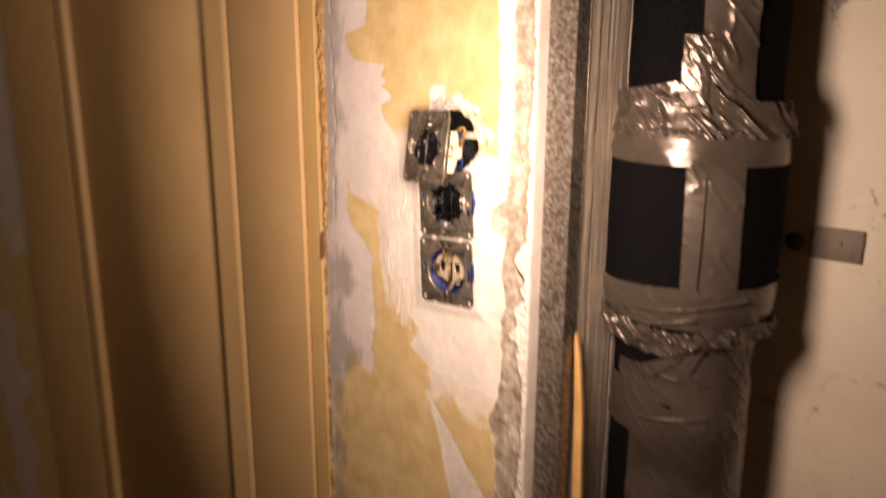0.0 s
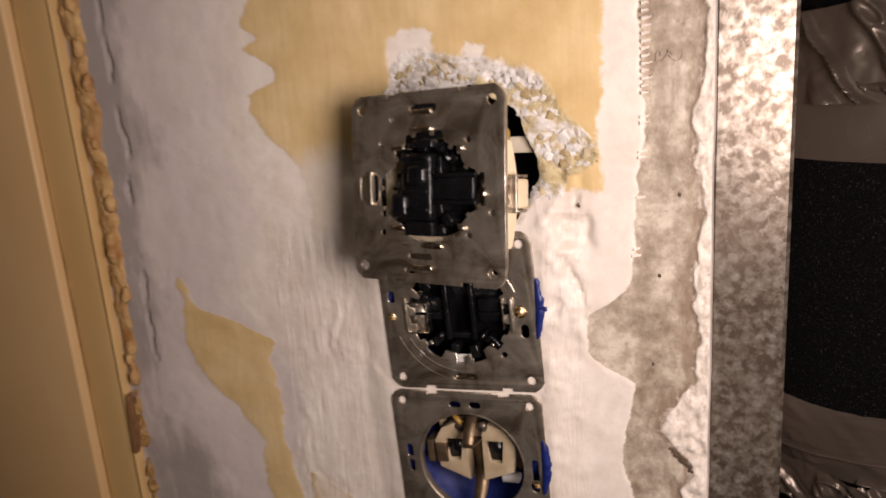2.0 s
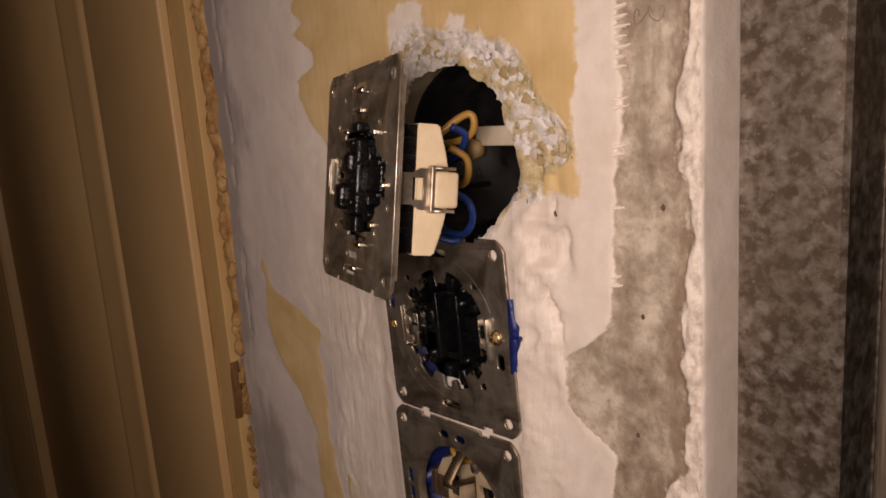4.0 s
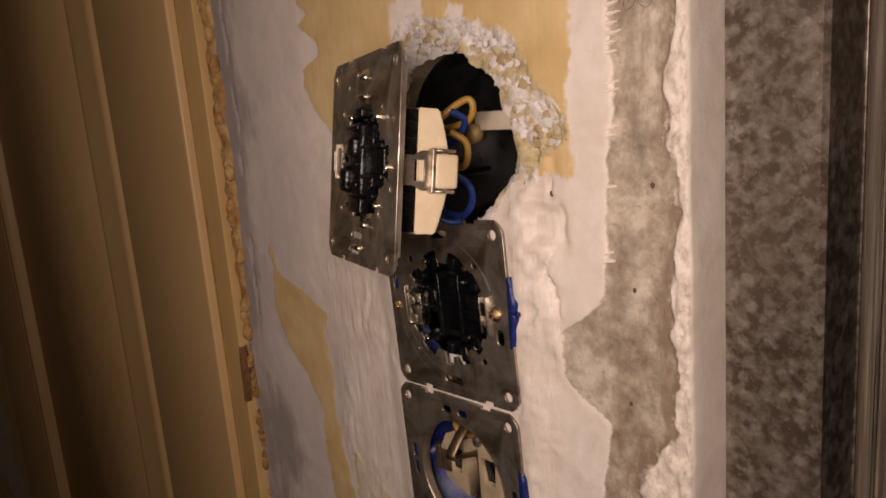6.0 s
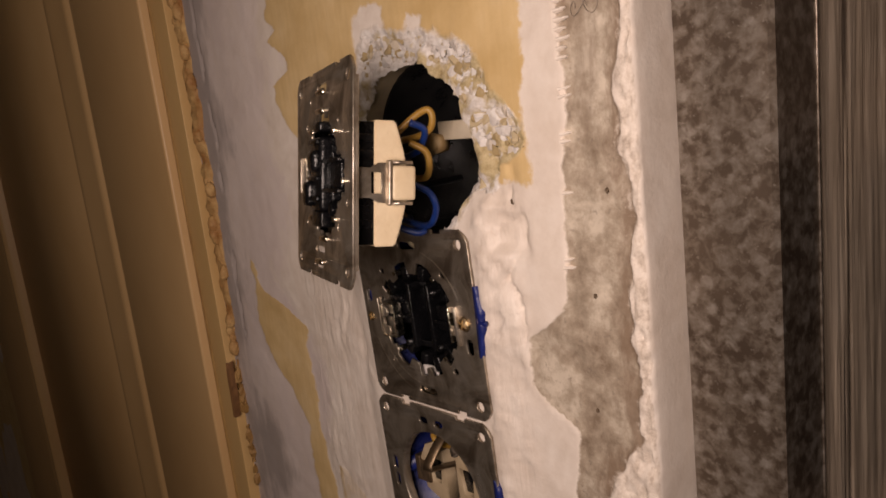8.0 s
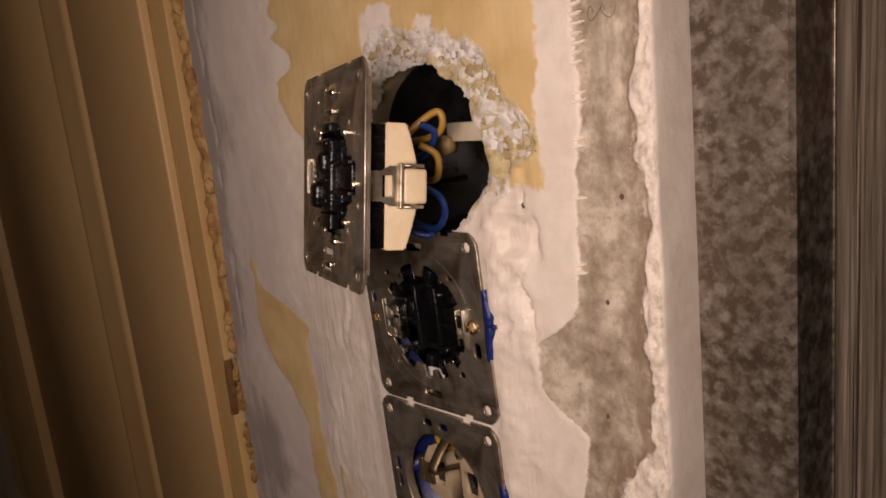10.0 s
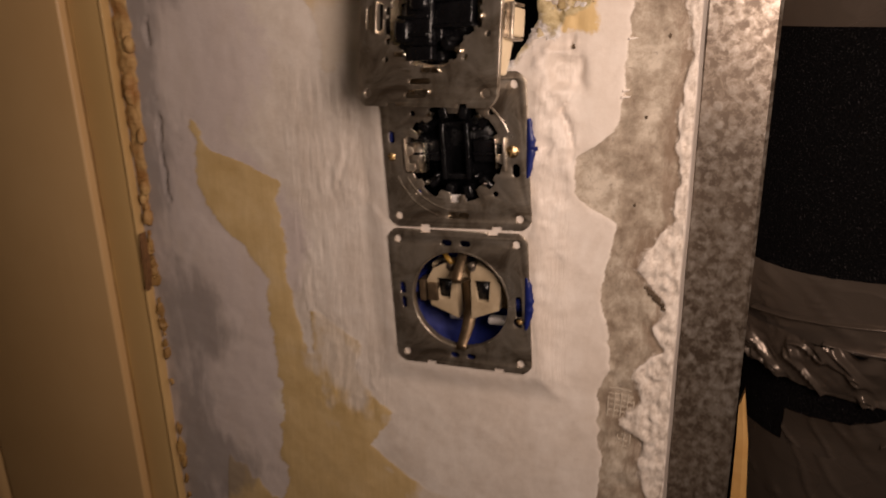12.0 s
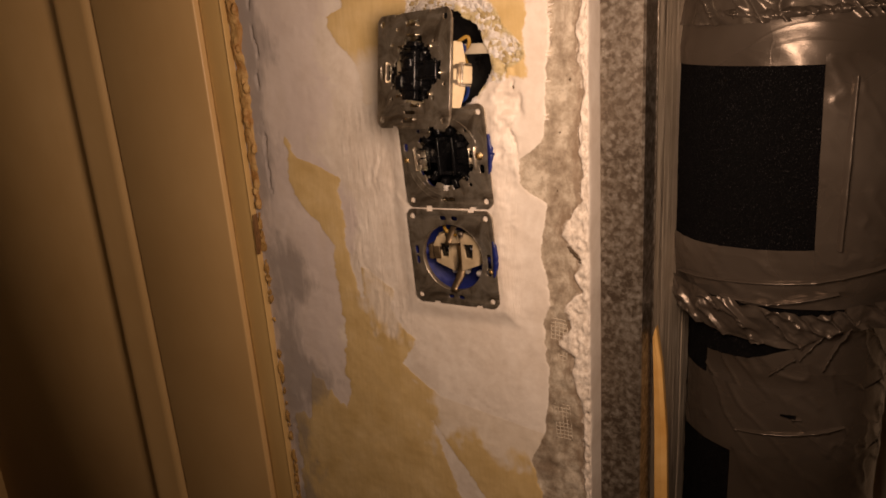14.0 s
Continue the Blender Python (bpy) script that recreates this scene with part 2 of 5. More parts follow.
WALL = wall_material()
DOOR = paint_material("cream_door_paint", (0.535, 0.345, 0.156), (0.625, 0.428, 0.212))
JAMB = paint_material("yellowed_frame_paint", (0.545, 0.352, 0.138), (0.635, 0.442, 0.20), 0.48)
GROOVE = plain_material("brown_joint", (0.24, 0.13, 0.038), (0.46, 0.29, 0.10), 40, 0.7)
ZINC, PLATE, TAPE = zinc_material(), plate_material(), tape_material()
FOAM_RUBBER, RUBBLE, ROOM = foam_rubber_material(), rubble_material(), room_wall_material()
PU_FOAM = plain_material("expanding_foam", (0.29, 0.13, 0.034), (0.55, 0.37, 0.155), 90, 0.7, 0, 0.002, 350)
BLACK = plain_material("black_plastic", (0.0025, 0.0025, 0.003), (0.006, 0.006, 0.007), 120, 0.24, 0.0, 0.0009, 320, shine=0.32)
BLACK_BOX = plain_material("black_box_plastic", (0.005, 0.005, 0.0056), (0.013, 0.0125, 0.013), 120, 0.32, shine=0.5)
CREAM = plain_material("cream_plastic", (0.62, 0.50, 0.33), (0.74, 0.63, 0.45), 90, 0.45)
BLUE = plain_material("blue_plastic", (0.007, 0.012, 0.088), (0.013, 0.025, 0.175), 150, 0.38)
BRIGHT = plain_material("bright_steel", (0.50, 0.45, 0.37), (0.72, 0.67, 0.58), 300, 0.24, 1.0)
BRASS = plain_material("brass", (0.38, 0.27, 0.13), (0.58, 0.45, 0.27), 300, 0.28, 1.0)
PUTTY = plain_material("white_putty", (0.62, 0.55, 0.485), (0.74, 0.675, 0.61), 160, 0.75, 0, 0.0005, 600)
OLD_SCRIM = plain_material("old_scrim", (0.40, 0.34, 0.27), (0.56, 0.49, 0.40), 200, 0.8)
SPLINTER = plain_material("brown_splinter", (0.11, 0.05, 0.018), (0.22, 0.11, 0.04), 200, 0.7)
COPPER = plain_material("tarnished_strap", (0.13, 0.09, 0.055), (0.26, 0.19, 0.12), 150, 0.42, 0.8)
WOOD = plain_material("raw_wood", (0.55, 0.30, 0.09), (0.68, 0.42, 0.16), 50, 0.6, 0, 0.0008, 300)
BOARD = board_material()
PLUG = plain_material("dull_brown_metal", (0.10, 0.078, 0.055), (0.19, 0.15, 0.11), 120, 0.6)
BLUE_WIRE = plain_material("blue_insulation", (0.006, 0.022, 0.13), (0.012, 0.045, 0.22), 100, 0.35)
YELLOW_WIRE = plain_material("yellow_insulation", (0.25, 0.135, 0.02), (0.36, 0.215, 0.04), 100, 0.4)
DIRT = plain_material("brown_dirt", (0.07, 0.05, 0.032), (0.13, 0.095, 0.065), 300, 0.85, shine=0.2)
CONCRETE_FLOOR = plain_material("screed_floor", (0.20, 0.18, 0.16), (0.32, 0.29, 0.26), 6, 0.8, 0, 0.002, 80)
CEILING = plain_material("ceiling_paint", (0.60, 0.55, 0.48), (0.68, 0.63, 0.56), 4, 0.85, 0, 0.001, 120)


# ---- mesh helpers ----
def part(name, bm, material, parent=None, label="", smooth=True):
    """Links a bmesh (or a mesh) as one object under a thing or a part."""
    me = bm
    if isinstance(bm, bmesh.types.BMesh):
        me = bpy.data.meshes.new(name)
        bm.to_mesh(me)
        bm.free()
    if not me.materials:
        me.materials.append(material)
    for p in me.polygons:
        p.use_smooth = smooth
    ob = new(name, me)
    ob.parent = parent
    return tagged(ob, label)


def thing(name, m, label, category, group="", kind=""):
    ob = new(name)
    ob.matrix_world = m
    ob.empty_display_size = 0.02
    return tagged(ob, label, category, group, kind)


def box(x0, x1, y0, y1, z0, z1, bevel=0.0, seg=2, bm=None):
    made = bm or bmesh.new()
    r = bmesh.ops.create_cube(made, size=1.0)
    for v in r["verts"]:
        v.co = Vector((x0 + (v.co.x + 0.5) * (x1 - x0), y0 + (v.co.y + 0.5) * (y1 - y0), z0 + (v.co.z + 0.5) * (z1 - z0)))
    if bevel:
        edges = list({e for v in r["verts"] for e in v.link_edges})
        bmesh.ops.bevel(made, geom=edges, offset=bevel, segments=seg, affect="EDGES", profile=0.6)
    return made


def cyl(r0, r1, y0, y1, n=40, cx=0.0, cz=0.0, bevel=0.0, bm=None):
    """A closed round body along y."""
    made = bm or bmesh.new()
    r = bmesh.ops.create_cone(made, cap_ends=True, segments=n, radius1=r0, radius2=r1, depth=1.0)
    for v in r["verts"]:
        x, y, z = v.co
        v.co = Vector((cx + x, y0 + (z + 0.5) * (y1 - y0), cz - y))
    if bevel:
        edges = [e for e in {e for v in r["verts"] for e in v.link_edges} if abs(e.verts[0].co.y - e.verts[1].co.y) < 1e-7]
        bmesh.ops.bevel(made, geom=edges, offset=bevel, segments=2, affect="EDGES")
    return made


def ring(profile, n=48, cx=0.0, cz=0.0, a0=0.0, a1=math.tau):
    """Turns (radius, y) pairs about the y axis through cx, cz."""
    bm = bmesh.new()
    closed = abs(a1 - a0 - math.tau) < 1e-6
    cols = []
    for i in range(n if closed else n + 1):
        a = a0 + (a1 - a0) * i / n
        cols.append([bm.verts.new((cx + r * math.cos(a), y, cz + r * math.sin(a))) for r, y in profile])
    for i in range(n):
        c, d = cols[i], cols[(i + 1) % len(cols)]
        for j in range(len(profile) - 1):
            bm.faces.new((c[j], d[j], d[j + 1], c[j + 1]))
    return bm


def tube(points, r, n=8):
    """A round wire along points, smoothed."""
    pts = [Vector(p) for p in points]
    way = []
    for i in range(len(pts) - 1):
        p0, p1, p2, p3 = pts[max(i - 1, 0)], pts[i], pts[i + 1], pts[min(i + 2, len(pts) - 1)]
        for k in range(6):
            t = k / 6
            way.append(0.5 * ((2 * p1) + (p2 - p0) * t + (2 * p0 - 5 * p1 + 4 * p2 - p3) * t * t + (3 * p1 - p0 - 3 * p2 + p3) * t ** 3))
    way.append(pts[-1])
    bm = bmesh.new()
    rows, up = [], Vector((0.3, 0.5, 0.8))
    for i, p in enumerate(way):
        d = (way[min(i + 1, len(way) - 1)] - way[max(i - 1, 0)]).normalized()
        u = d.cross(up).normalized()
        v = d.cross(u)
        rows.append([bm.verts.new(p + (u * math.cos(math.tau * k / n) + v * math.sin(math.tau * k / n)) * r) for k in range(n)])
    for a, b in zip(rows, rows[1:]):
        for k in range(n):
            bm.faces.new((a[k], a[(k + 1) % n], b[(k + 1) % n], b[k]))
    bm.faces.new(rows[0][::-1])
    bm.faces.new(rows[-1])
    return bm


def sheet(loops, thick, bevel=0.0002):
    """A stamped plate in the x-z plane with its front at y=0: the first loop is the outline, the others are holes."""
    cu = bpy.data.curves.new("sheet", "CURVE")
    cu.dimensions, cu.fill_mode = "2D", "BOTH"
    cu.extrude, cu.bevel_depth, cu.bevel_resolution = thick / 2 - bevel, bevel, 1
    cu.offset = -bevel
    for lp in loops:
        sp = cu.splines.new("POLY")
        sp.points.add(len(lp) - 1)
        for p, (x, z) in zip(sp.points, lp):
            p.co = (x, z, 0, 1)
        sp.use_cyclic_u = True
    ob = bpy.data.objects.new("sheet", cu)
    me = bpy.data.meshes.new_from_object(ob)
    bpy.data.objects.remove(ob)
    me.materials.clear()
    me.transform(Matrix(((1, 0, 0, 0), (0, 0, -1, thick / 2), (0, 1, 0, 0), (0, 0, 0, 1))))
    bm = bmesh.new()
    bm.from_mesh(me)
    bmesh.ops.remove_doubles(bm, verts=bm.verts, dist=0.00002)
    bmesh.ops.recalc_face_normals(bm, faces=bm.faces)
    bm.to_mesh(me)
    bm.free()
    return me


def circle(r, cx=0.0, cz=0.0, n=20):
    return [(cx + r * math.cos(math.tau * i / n), cz + r * math.sin(math.tau * i / n)) for i in range(n)]


def slot(cx, cz, w, h, n=6):
    """A slot with round ends."""
    r = min(w, h) / 2
    out = []
    for qx, qz, a in ((1, 1, 0), (-1, 1, 90), (-1, -1, 180), (1, -1, 270)):
        for i in range(n + 1):
            t = radians(a + 90 * i / n)
            out.append((cx + qx * (w / 2 - r) + r * math.cos(t), cz + qz * (h / 2 - r) + r * math.sin(t)))
    return out


def lattice_noise(x, y, cell, seed):
    """Smooth value noise, -1 to 1, for whole arrays."""
    rng = np.random.RandomState(seed)
    table = rng.rand(256, 256) * 2 - 1
    u, v = x / cell, y / cell
    i, j = np.floor(u).astype(int), np.floor(v).astype(int)
    f, g = u - i, v - j
    f, g = f * f * (3 - 2 * f), g * g * (3 - 2 * g)
    at = lambda a, b: table[a % 256, b % 256]
    return (at(i, j) * (1 - f) + at(i + 1, j) * f) * (1 - g) + (at(i, j + 1) * (1 - f) + at(i + 1, j + 1) * f) * g


def rough_noise(x, y, cell, seed, octaves=4):
    return sum(lattice_noise(x, y, cell / 2 ** o, seed + o) * 0.55 ** o for o in range(octaves))


# ---- structure: the wall with the boxes ----
WALL_Y = 0.005
HOLE = (0.003, 1.1622, 0.0318)
BOXES = [HOLE, (0.0, 1.100, 0.0330), (0.0012, 1.030, 0.0330)]


def along(z, *pairs):
    zs, xs = zip(*sorted(pairs))
    return np.interp(z, zs, xs)


def main_wall():
    xs = np.concatenate([np.arange(-0.192, 0.0865, 0.0014), np.arange(0.0870, 0.0993, 0.0006)])
    edge = [(0.0995, 0.0), (0.0998, 0.002), (0.0999, 0.006), (0.10005, 0.011), (0.1001, 0.017), (0.1002, 0.024), (0.1003, 0.075)]
    ux = np.concatenate([xs, [e[0] for e in edge]])
    uy = np.concatenate([np.zeros(len(xs)), [e[1] for e in edge]])
    zs = np.concatenate([np.linspace(0, 0.7, 12), np.arange(0.715, 1.375, 0.0014), np.linspace(1.39, 2.6, 16)])
    X, Z = np.meshgrid(ux, zs)
    Y0 = np.meshgrid(uy, zs)[0]
    jag = rough_noise(X * 0.25, Z, 0.018, 11) * 0.006 + lattice_noise(X * 0.1, Z, 0.0045, 31) * 0.0022
    # torn wallpaper above, around the open box
    left = along(Z, (1.12, -0.055), (1.14, -0.064), (1.1703, -0.0765), (1.1774, -0.0853), (1.1872, -0.0937), (1.1956, -0.0952), (1.2004, -0.0808), (1.2060, -0.0824), (1.2152, -0.0934), (1.2188, -0.0846), (1.2244, -0.0937), (1.236, -0.089), (1.2405, -0.134), (1.268, -0.146), (1.276, -0.116), (1.34, -0.108), (1.6, -0.15), (2.6, -0.16))
    right = along(Z, (1.1, 0.060), (1.18, 0.0605), (1.25, 0.058), (1.33, 0.055), (2.6, 0.055))
    low = along(X, (-0.09, 1.135), (-0.03, 1.150), (0.03, 1.155), (0.062, 1.152))
    teeth = (lattice_noise(X * 0.15, Z, 0.009, 71) - 0.2) * 0.007
    top = np.minimum(np.minimum(X - left + jag * 0.4 + teeth * 0.4, right - X + jag * 0.4), (Z - low + jag) * 0.7)
    # the lower strip of wallpaper
    dl = along(Z, (1.111, -0.1495), (1.094, -0.1458), (1.064, -0.1464), (1.053, -0.1367), (1.042, -0.122), (1.025, -0.110), (1.005, -0.113), (0.97, -0.110), (0.939, -0.110), (0.895, -0.112), (0.88, -0.119), (0.84, -0.122), (0.0, -0.122))
    dr = along(Z, (1.111, -0.149), (1.094, -0.1406), (1.088, -0.119), (1.080, -0.0997), (1.059, -0.0988), (1.029, -0.0972), (1.0127, -0.093), (1.0102, -0.080), (1.004, -0.070), (0.995, -0.0536), (0.982, -0.060), (0.9666, -0.0512), (0.9593, -0.0388), (0.9365, -0.051), (0.928, -0.0425), (0.915, -0.020), (0.905, 0.070), (0.0, 0.07))
    low_strip = np.minimum(np.minimum(X - dl + jag * 0.5, dr - X + jag * 0.5), 1.112 - Z)
    low_strip = np.minimum(low_strip, np.maximum(np.abs(X + 0.0890 + (Z - 1.0) * 0.12) - 0.0016 - np.clip(Z - 0.988, 0, 0.02) * 0.15, np.maximum(0.986 - Z, Z - 1.02)) + jag * 0.2)
    tongue = np.abs(X + 0.030 - (0.892 - Z) * 0.55) - (0.892 - Z) * 0.24
    low_strip = np.where(Z < 0.892, np.minimum(low_strip, tongue + jag * 0.2), low_strip)
    tails = along(X, (-0.185, 0.858), (-0.160, 0.865), (-0.1516, 0.913), (-0.146, 0.906), (-0.128, 0.888), (-0.119, 0.880), (-0.105, 0.86)) + 0.006 * lattice_noise(X, Z * 0.08, 0.011, 83) + 0.005 * lattice_noise(X, Z * 0.2, 0.004, 84)
    low_left = np.minimum(np.minimum(X + 0.180 + jag * 0.5, tails - Z), -0.105 - X)
    paper = np.maximum(top, np.maximum(low_strip, low_left))
    drips = lattice_noise(X, Z * 0.15, 0.0042, 95) * 0.004 + jag * 0.3
    splash = np.maximum(np.minimum(0.0100 - np.abs(X + 0.0145), np.minimum(Z - 1.196, 1.2150 - Z + drips)), np.minimum(0.0040 - np.abs(X - 0.0120), np.minimum(Z - 1.200, 1.2105 - Z + drips)))
    paper = np.minimum(paper, -splash)
    smear = np.minimum(0.030 - np.abs(Z - 0.905), 0.052 - np.abs(X - 0.018)) + rough_noise(X, Z, 0.03, 5) * 0.022
    smear = np.maximum(smear, np.minimum(0.020 - np.abs(Z - 1.150), 0.03 - np.abs(X + 0.055)))
    smear = np.maximum(smear, 0.016 - np.hypot((X + 0.066) * 0.8, (Z - 0.982) * 0.6) + rough_noise(X, Z, 0.02, 17) * 0.010)
    # raw cement down the wall's end
    cl = along(Z, (2.6, 0.078), (1.32, 0.0755), (1.19, 0.0755), (1.13, 0.0725), (1.112, 0.069), (1.1045, 0.060), (1.101, 0.0555), (1.092, 0.0535), (1.085, 0.0545), (1.079, 0.062), (1.074, 0.0725), (1.057, 0.069), (1.04, 0.067), (1.0, 0.070), (0.94, 0.069), (0.905, 0.066), (0.88, 0.055), (0.865, 0.060), (0.85, 0.064), (0.0, 0.065))
    cr = along(Z, (2.6, 0.0972), (1.2, 0.0966), (1.17, 0.0955), (1.13, 0.0962), (1.10, 0.0952), (1.0875, 0.0945), (1.077, 0.0958), (1.066, 0.0874), (1.054, 0.0817), (1.0445, 0.0883), (1.039, 0.0948), (1.027, 0.0925), (1.016, 0.0960), (1.001, 0.0842), (0.990, 0.0851), (0.977, 0.0760), (0.970, 0.0888), (0.951, 0.0897), (0.936, 0.0955), (0.87, 0.0940), (0.0, 0.094))
    cement = np.minimum(X - cl + jag * 0.30, cr - X + jag * 0.5)
    grit = lattice_noise(X, Z, 0.0030, 87) * 0.0011 + lattice_noise(X, Z, 0.0014, 88) * 0.0005
    lump = X - cr - jag * 0.3 + grit
    cement = np.minimum(cement, -lump)
    lump = np.where(X > 0.0997, -0.01, lump)
    # stains beside the door frame
    band = along(Z, (2.6, -0.165), (1.2, -0.158), (1.1225, -0.163), (1.09, -0.166), (1.04, -0.178), (1.032, -0.165), (1.026, -0.150), (1.012, -0.136), (1.002, -0.143), (0.987, -0.134), (0.966, -0.158), (0.926, -0.168), (0.918, -0.154), (0.905, -0.132), (0.892, -0.137), (0.87, -0.16), (0.0, -0.17))
    grime = np.minimum(band - X, 0.010) + rough_noise(X, Z * 0.6, 0.022, 41) * 0.014 - 0.004
    lilac = -0.100 - X + rough_noise(X, Z, 0.05, 51) * 0.02
    dist = np.hypot(X - HOLE[0], Z - HOLE[1])
    turn = np.arctan2(Z - HOLE[1], X - HOLE[0])
    reach = np.interp(np.degrees(turn), (-30, -16, -6, 3, 12, 20, 29, 42, 56, 74, 92, 100, 112, 122, 132, 160, 180), (0.036, 0.046, 0.046, 0.0545, 0.0545, 0.048, 0.049, 0.0505, 0.048, 0.0455, 0.046, 0.049, 0.050, 0.048, 0.042, 0.035, 0.034)) + rough_noise(X, Z, 0.012, 61) * 0.003
    broken = np.where(turn > -0.35, reach - dist, np.where(turn < -2.7, reach - dist - 0.006, 0.034 - dist))
    chips = broken.copy()
    broken = np.maximum(broken, np.minimum(0.0085 - np.abs(X - 0.046 - (1.16 - Z) * 0.10), np.minimum(Z - 1.128, 1.16 - Z)) + jag * 0.4)
    crack = 0.0009 + 0.0006 * lattice_noise(X * 0, Z, 0.006, 81) - np.abs(X - 0.0495 - 0.10 * (1.14 - Z) + rough_noise(X * 0, Z, 0.02, 82, 3) * 0.004)
    crack = np.minimum(crack, np.minimum(Z - 1.098, 1.162 - Z))
    seam = 0.0012 * lattice_noise(X * 0, Z, 0.012, 85) + 0.0009 - np.abs(X + 0.1680 + rough_noise(X * 0, Z, 0.03, 86, 3) * 0.003)
    seam = np.where(Z > 1.06, seam, -0.01)
    grime = np.maximum(grime, np.where(seam > 0, 0.03, -1))
    # relief
    patch = np.clip(np.minimum(0.012 - np.abs(X - 0.043), np.minimum(Z - 0.99, 1.15 - Z)) / 0.006, 0, 1)
    trowel = np.clip(np.minimum(0.030 - np.abs(X + 0.066), np.minimum(Z - 0.95, 1.14 - Z)) / 0.01, 0, 1)
    relief = rough_noise(X, Z, 0.06, 1, 2) * 0.0006 + rough_noise(X, Z, 0.010, 2, 3) * 0.00016
    relief += patch * (rough_noise(X * 1.2 + rough_noise(X, Z, 0.02, 13, 2) * 0.005, Z * 0.8, 0.0075, 3, 5) * 0.0015 * np.clip((Z - 1.03) / 0.08, 0.25, 1.3) + 0.0005)
    wrinkle = 1 - np.abs(rough_noise(X + rough_noise(X, Z, 0.010, 18, 3) * 0.006, Z * 0.75 + X * 0.2, 0.011, 19, 4)) * 2.2
    relief += patch * np.clip(wrinkle, 0, 1) ** 2 * 0.0011 * np.clip((Z - 1.02) / 0.06, 0.2, 1.0)
    relief += trowel * rough_noise(X * 3.0 + Z * 0.35 + rough_noise(X, Z, 0.02, 14, 3) * 0.012, Z * 0.30, 0.0055, 4, 5) * 0.00042 * np.clip(0.7 + rough_noise(X, Z, 0.03, 15, 2), 0.1, 1.6)
    relief += np.clip(cement / 0.001, 0, 1) * (rough_noise(X, Z, 0.008, 6, 4) * 0.0006 - 0.0011)
    relief += np.clip(lump / 0.001, 0, 1) * rough_noise(X, Z, 0.0036, 7, 4) * 0.0011
    relief += np.clip(paper / 0.0020, 0, 1) * 0.00018 * (1 - np.clip(smear / 0.01, 0, 1))
    relief += np.clip(broken / 0.004, 0, 1) * (rough_noise(X, Z, 0.0065, 8, 3) * 0.0018 - 0.0016)
    relief -= np.clip(seam / 0.0006, 0, 1) * 0.0016
    relief -= np.clip(crack / 0.0007, 0, 1) * 0.0026
    far = np.clip((0.033 - np.abs(Z - 1.06)) / 0.01, 0, 1) * np.clip((0.036 - np.abs(X)) / 0.004, 0, 1)
    Y = WALL_Y + Y0 - relief * (1 - far * 0.5) * (Y0 < 0.0005)
    # putty brought up flush to the two fixed plates
    reach_x = np.minimum(np.maximum(np.abs(X + (Z - 1.1005) * 0.05), np.abs(Z - 1.1005 - X * 0.05)), np.maximum(np.abs(X - 0.0014 + (Z - 1.0302) * 0.045), np.abs(Z - 1.0302 - X * 0.045))) - 0.0345
    lap = np.clip(1 - reach_x / 0.016, 0, 1)
    Y = Y - lap * lap * (3 - 2 * lap) * 0.0036 * (Y0 < 0.0005)
    Y = np.maximum(Y, np.where(reach_x < 0.0012, 0.0014, 0.0003))
    glaze = np.clip(np.maximum(patch, trowel) * 1.2, 0, 1)
    X = X + np.where(Y0 > 0.0005, rough_noise(X * 0, Z, 0.05, 9, 2) * 0.0004, 0)
    for i, (hx, hz, r) in enumerate(BOXES):
        d = np.hypot(X - hx, Z - hz)
        rim = r + rough_noise(X, Z, 0.006, 91 + i, 3) * (0.0010 if i == 0 else 0.0003)
        near = np.abs(d - rim) < 0.00085
        X, Z = np.where(near, hx + (X - hx) * rim / np.maximum(d, 1e-6), X), np.where(near, hz + (Z - hz) * rim / np.maximum(d, 1e-6), Z)
    rows, cols = X.shape
    quad = np.arange(rows * cols).reshape(rows, cols)
    quad = np.stack([quad[:-1, :-1], quad[:-1, 1:], quad[1:, 1:], quad[1:, :-1]], -1).reshape(-1, 4)
    cx, cz = X.ravel()[quad].mean(1), Z.ravel()[quad].mean(1)
    keep = np.ones(len(quad), bool)
    for i, (hx, hz, r) in enumerate(BOXES):
        wob = rough_noise(cx, cz, 0.006, 91 + i, 3) * (0.0010 if i == 0 else 0.0003) - 0.0001
        keep &= np.hypot(cx - hx, cz - hz) > r + wob
    me = bpy.data.meshes.new("wall_north")
    me.from_pydata(np.stack([X.ravel(), Y.ravel(), Z.ravel()], 1).tolist(), [], quad[keep].tolist())
    for key, field in (("paper", paper), ("smear", smear), ("cement", cement), ("lump", lump), ("grime", grime), ("lilac", lilac), ("broken", chips), ("glaze", glaze * 0.001)):
        at = me.attributes.new(key, "FLOAT", "POINT")
        at.data.foreach_set("value", (field * 1000).ravel().astype(np.float32))
    ob = part("wall_north", me, WALL)
    return tagged(ob, "old wall with torn ochre wallpaper, putty and raw cement", "wall", kind="structure")


main_wall()


def slab(name, x0, x1, y0, y1, z0, z1, material, label, category="wall"):
    return tagged(part(name, box(x0, x1, y0, y1, z0, z1), material, smooth=False), label, category, kind="structure")


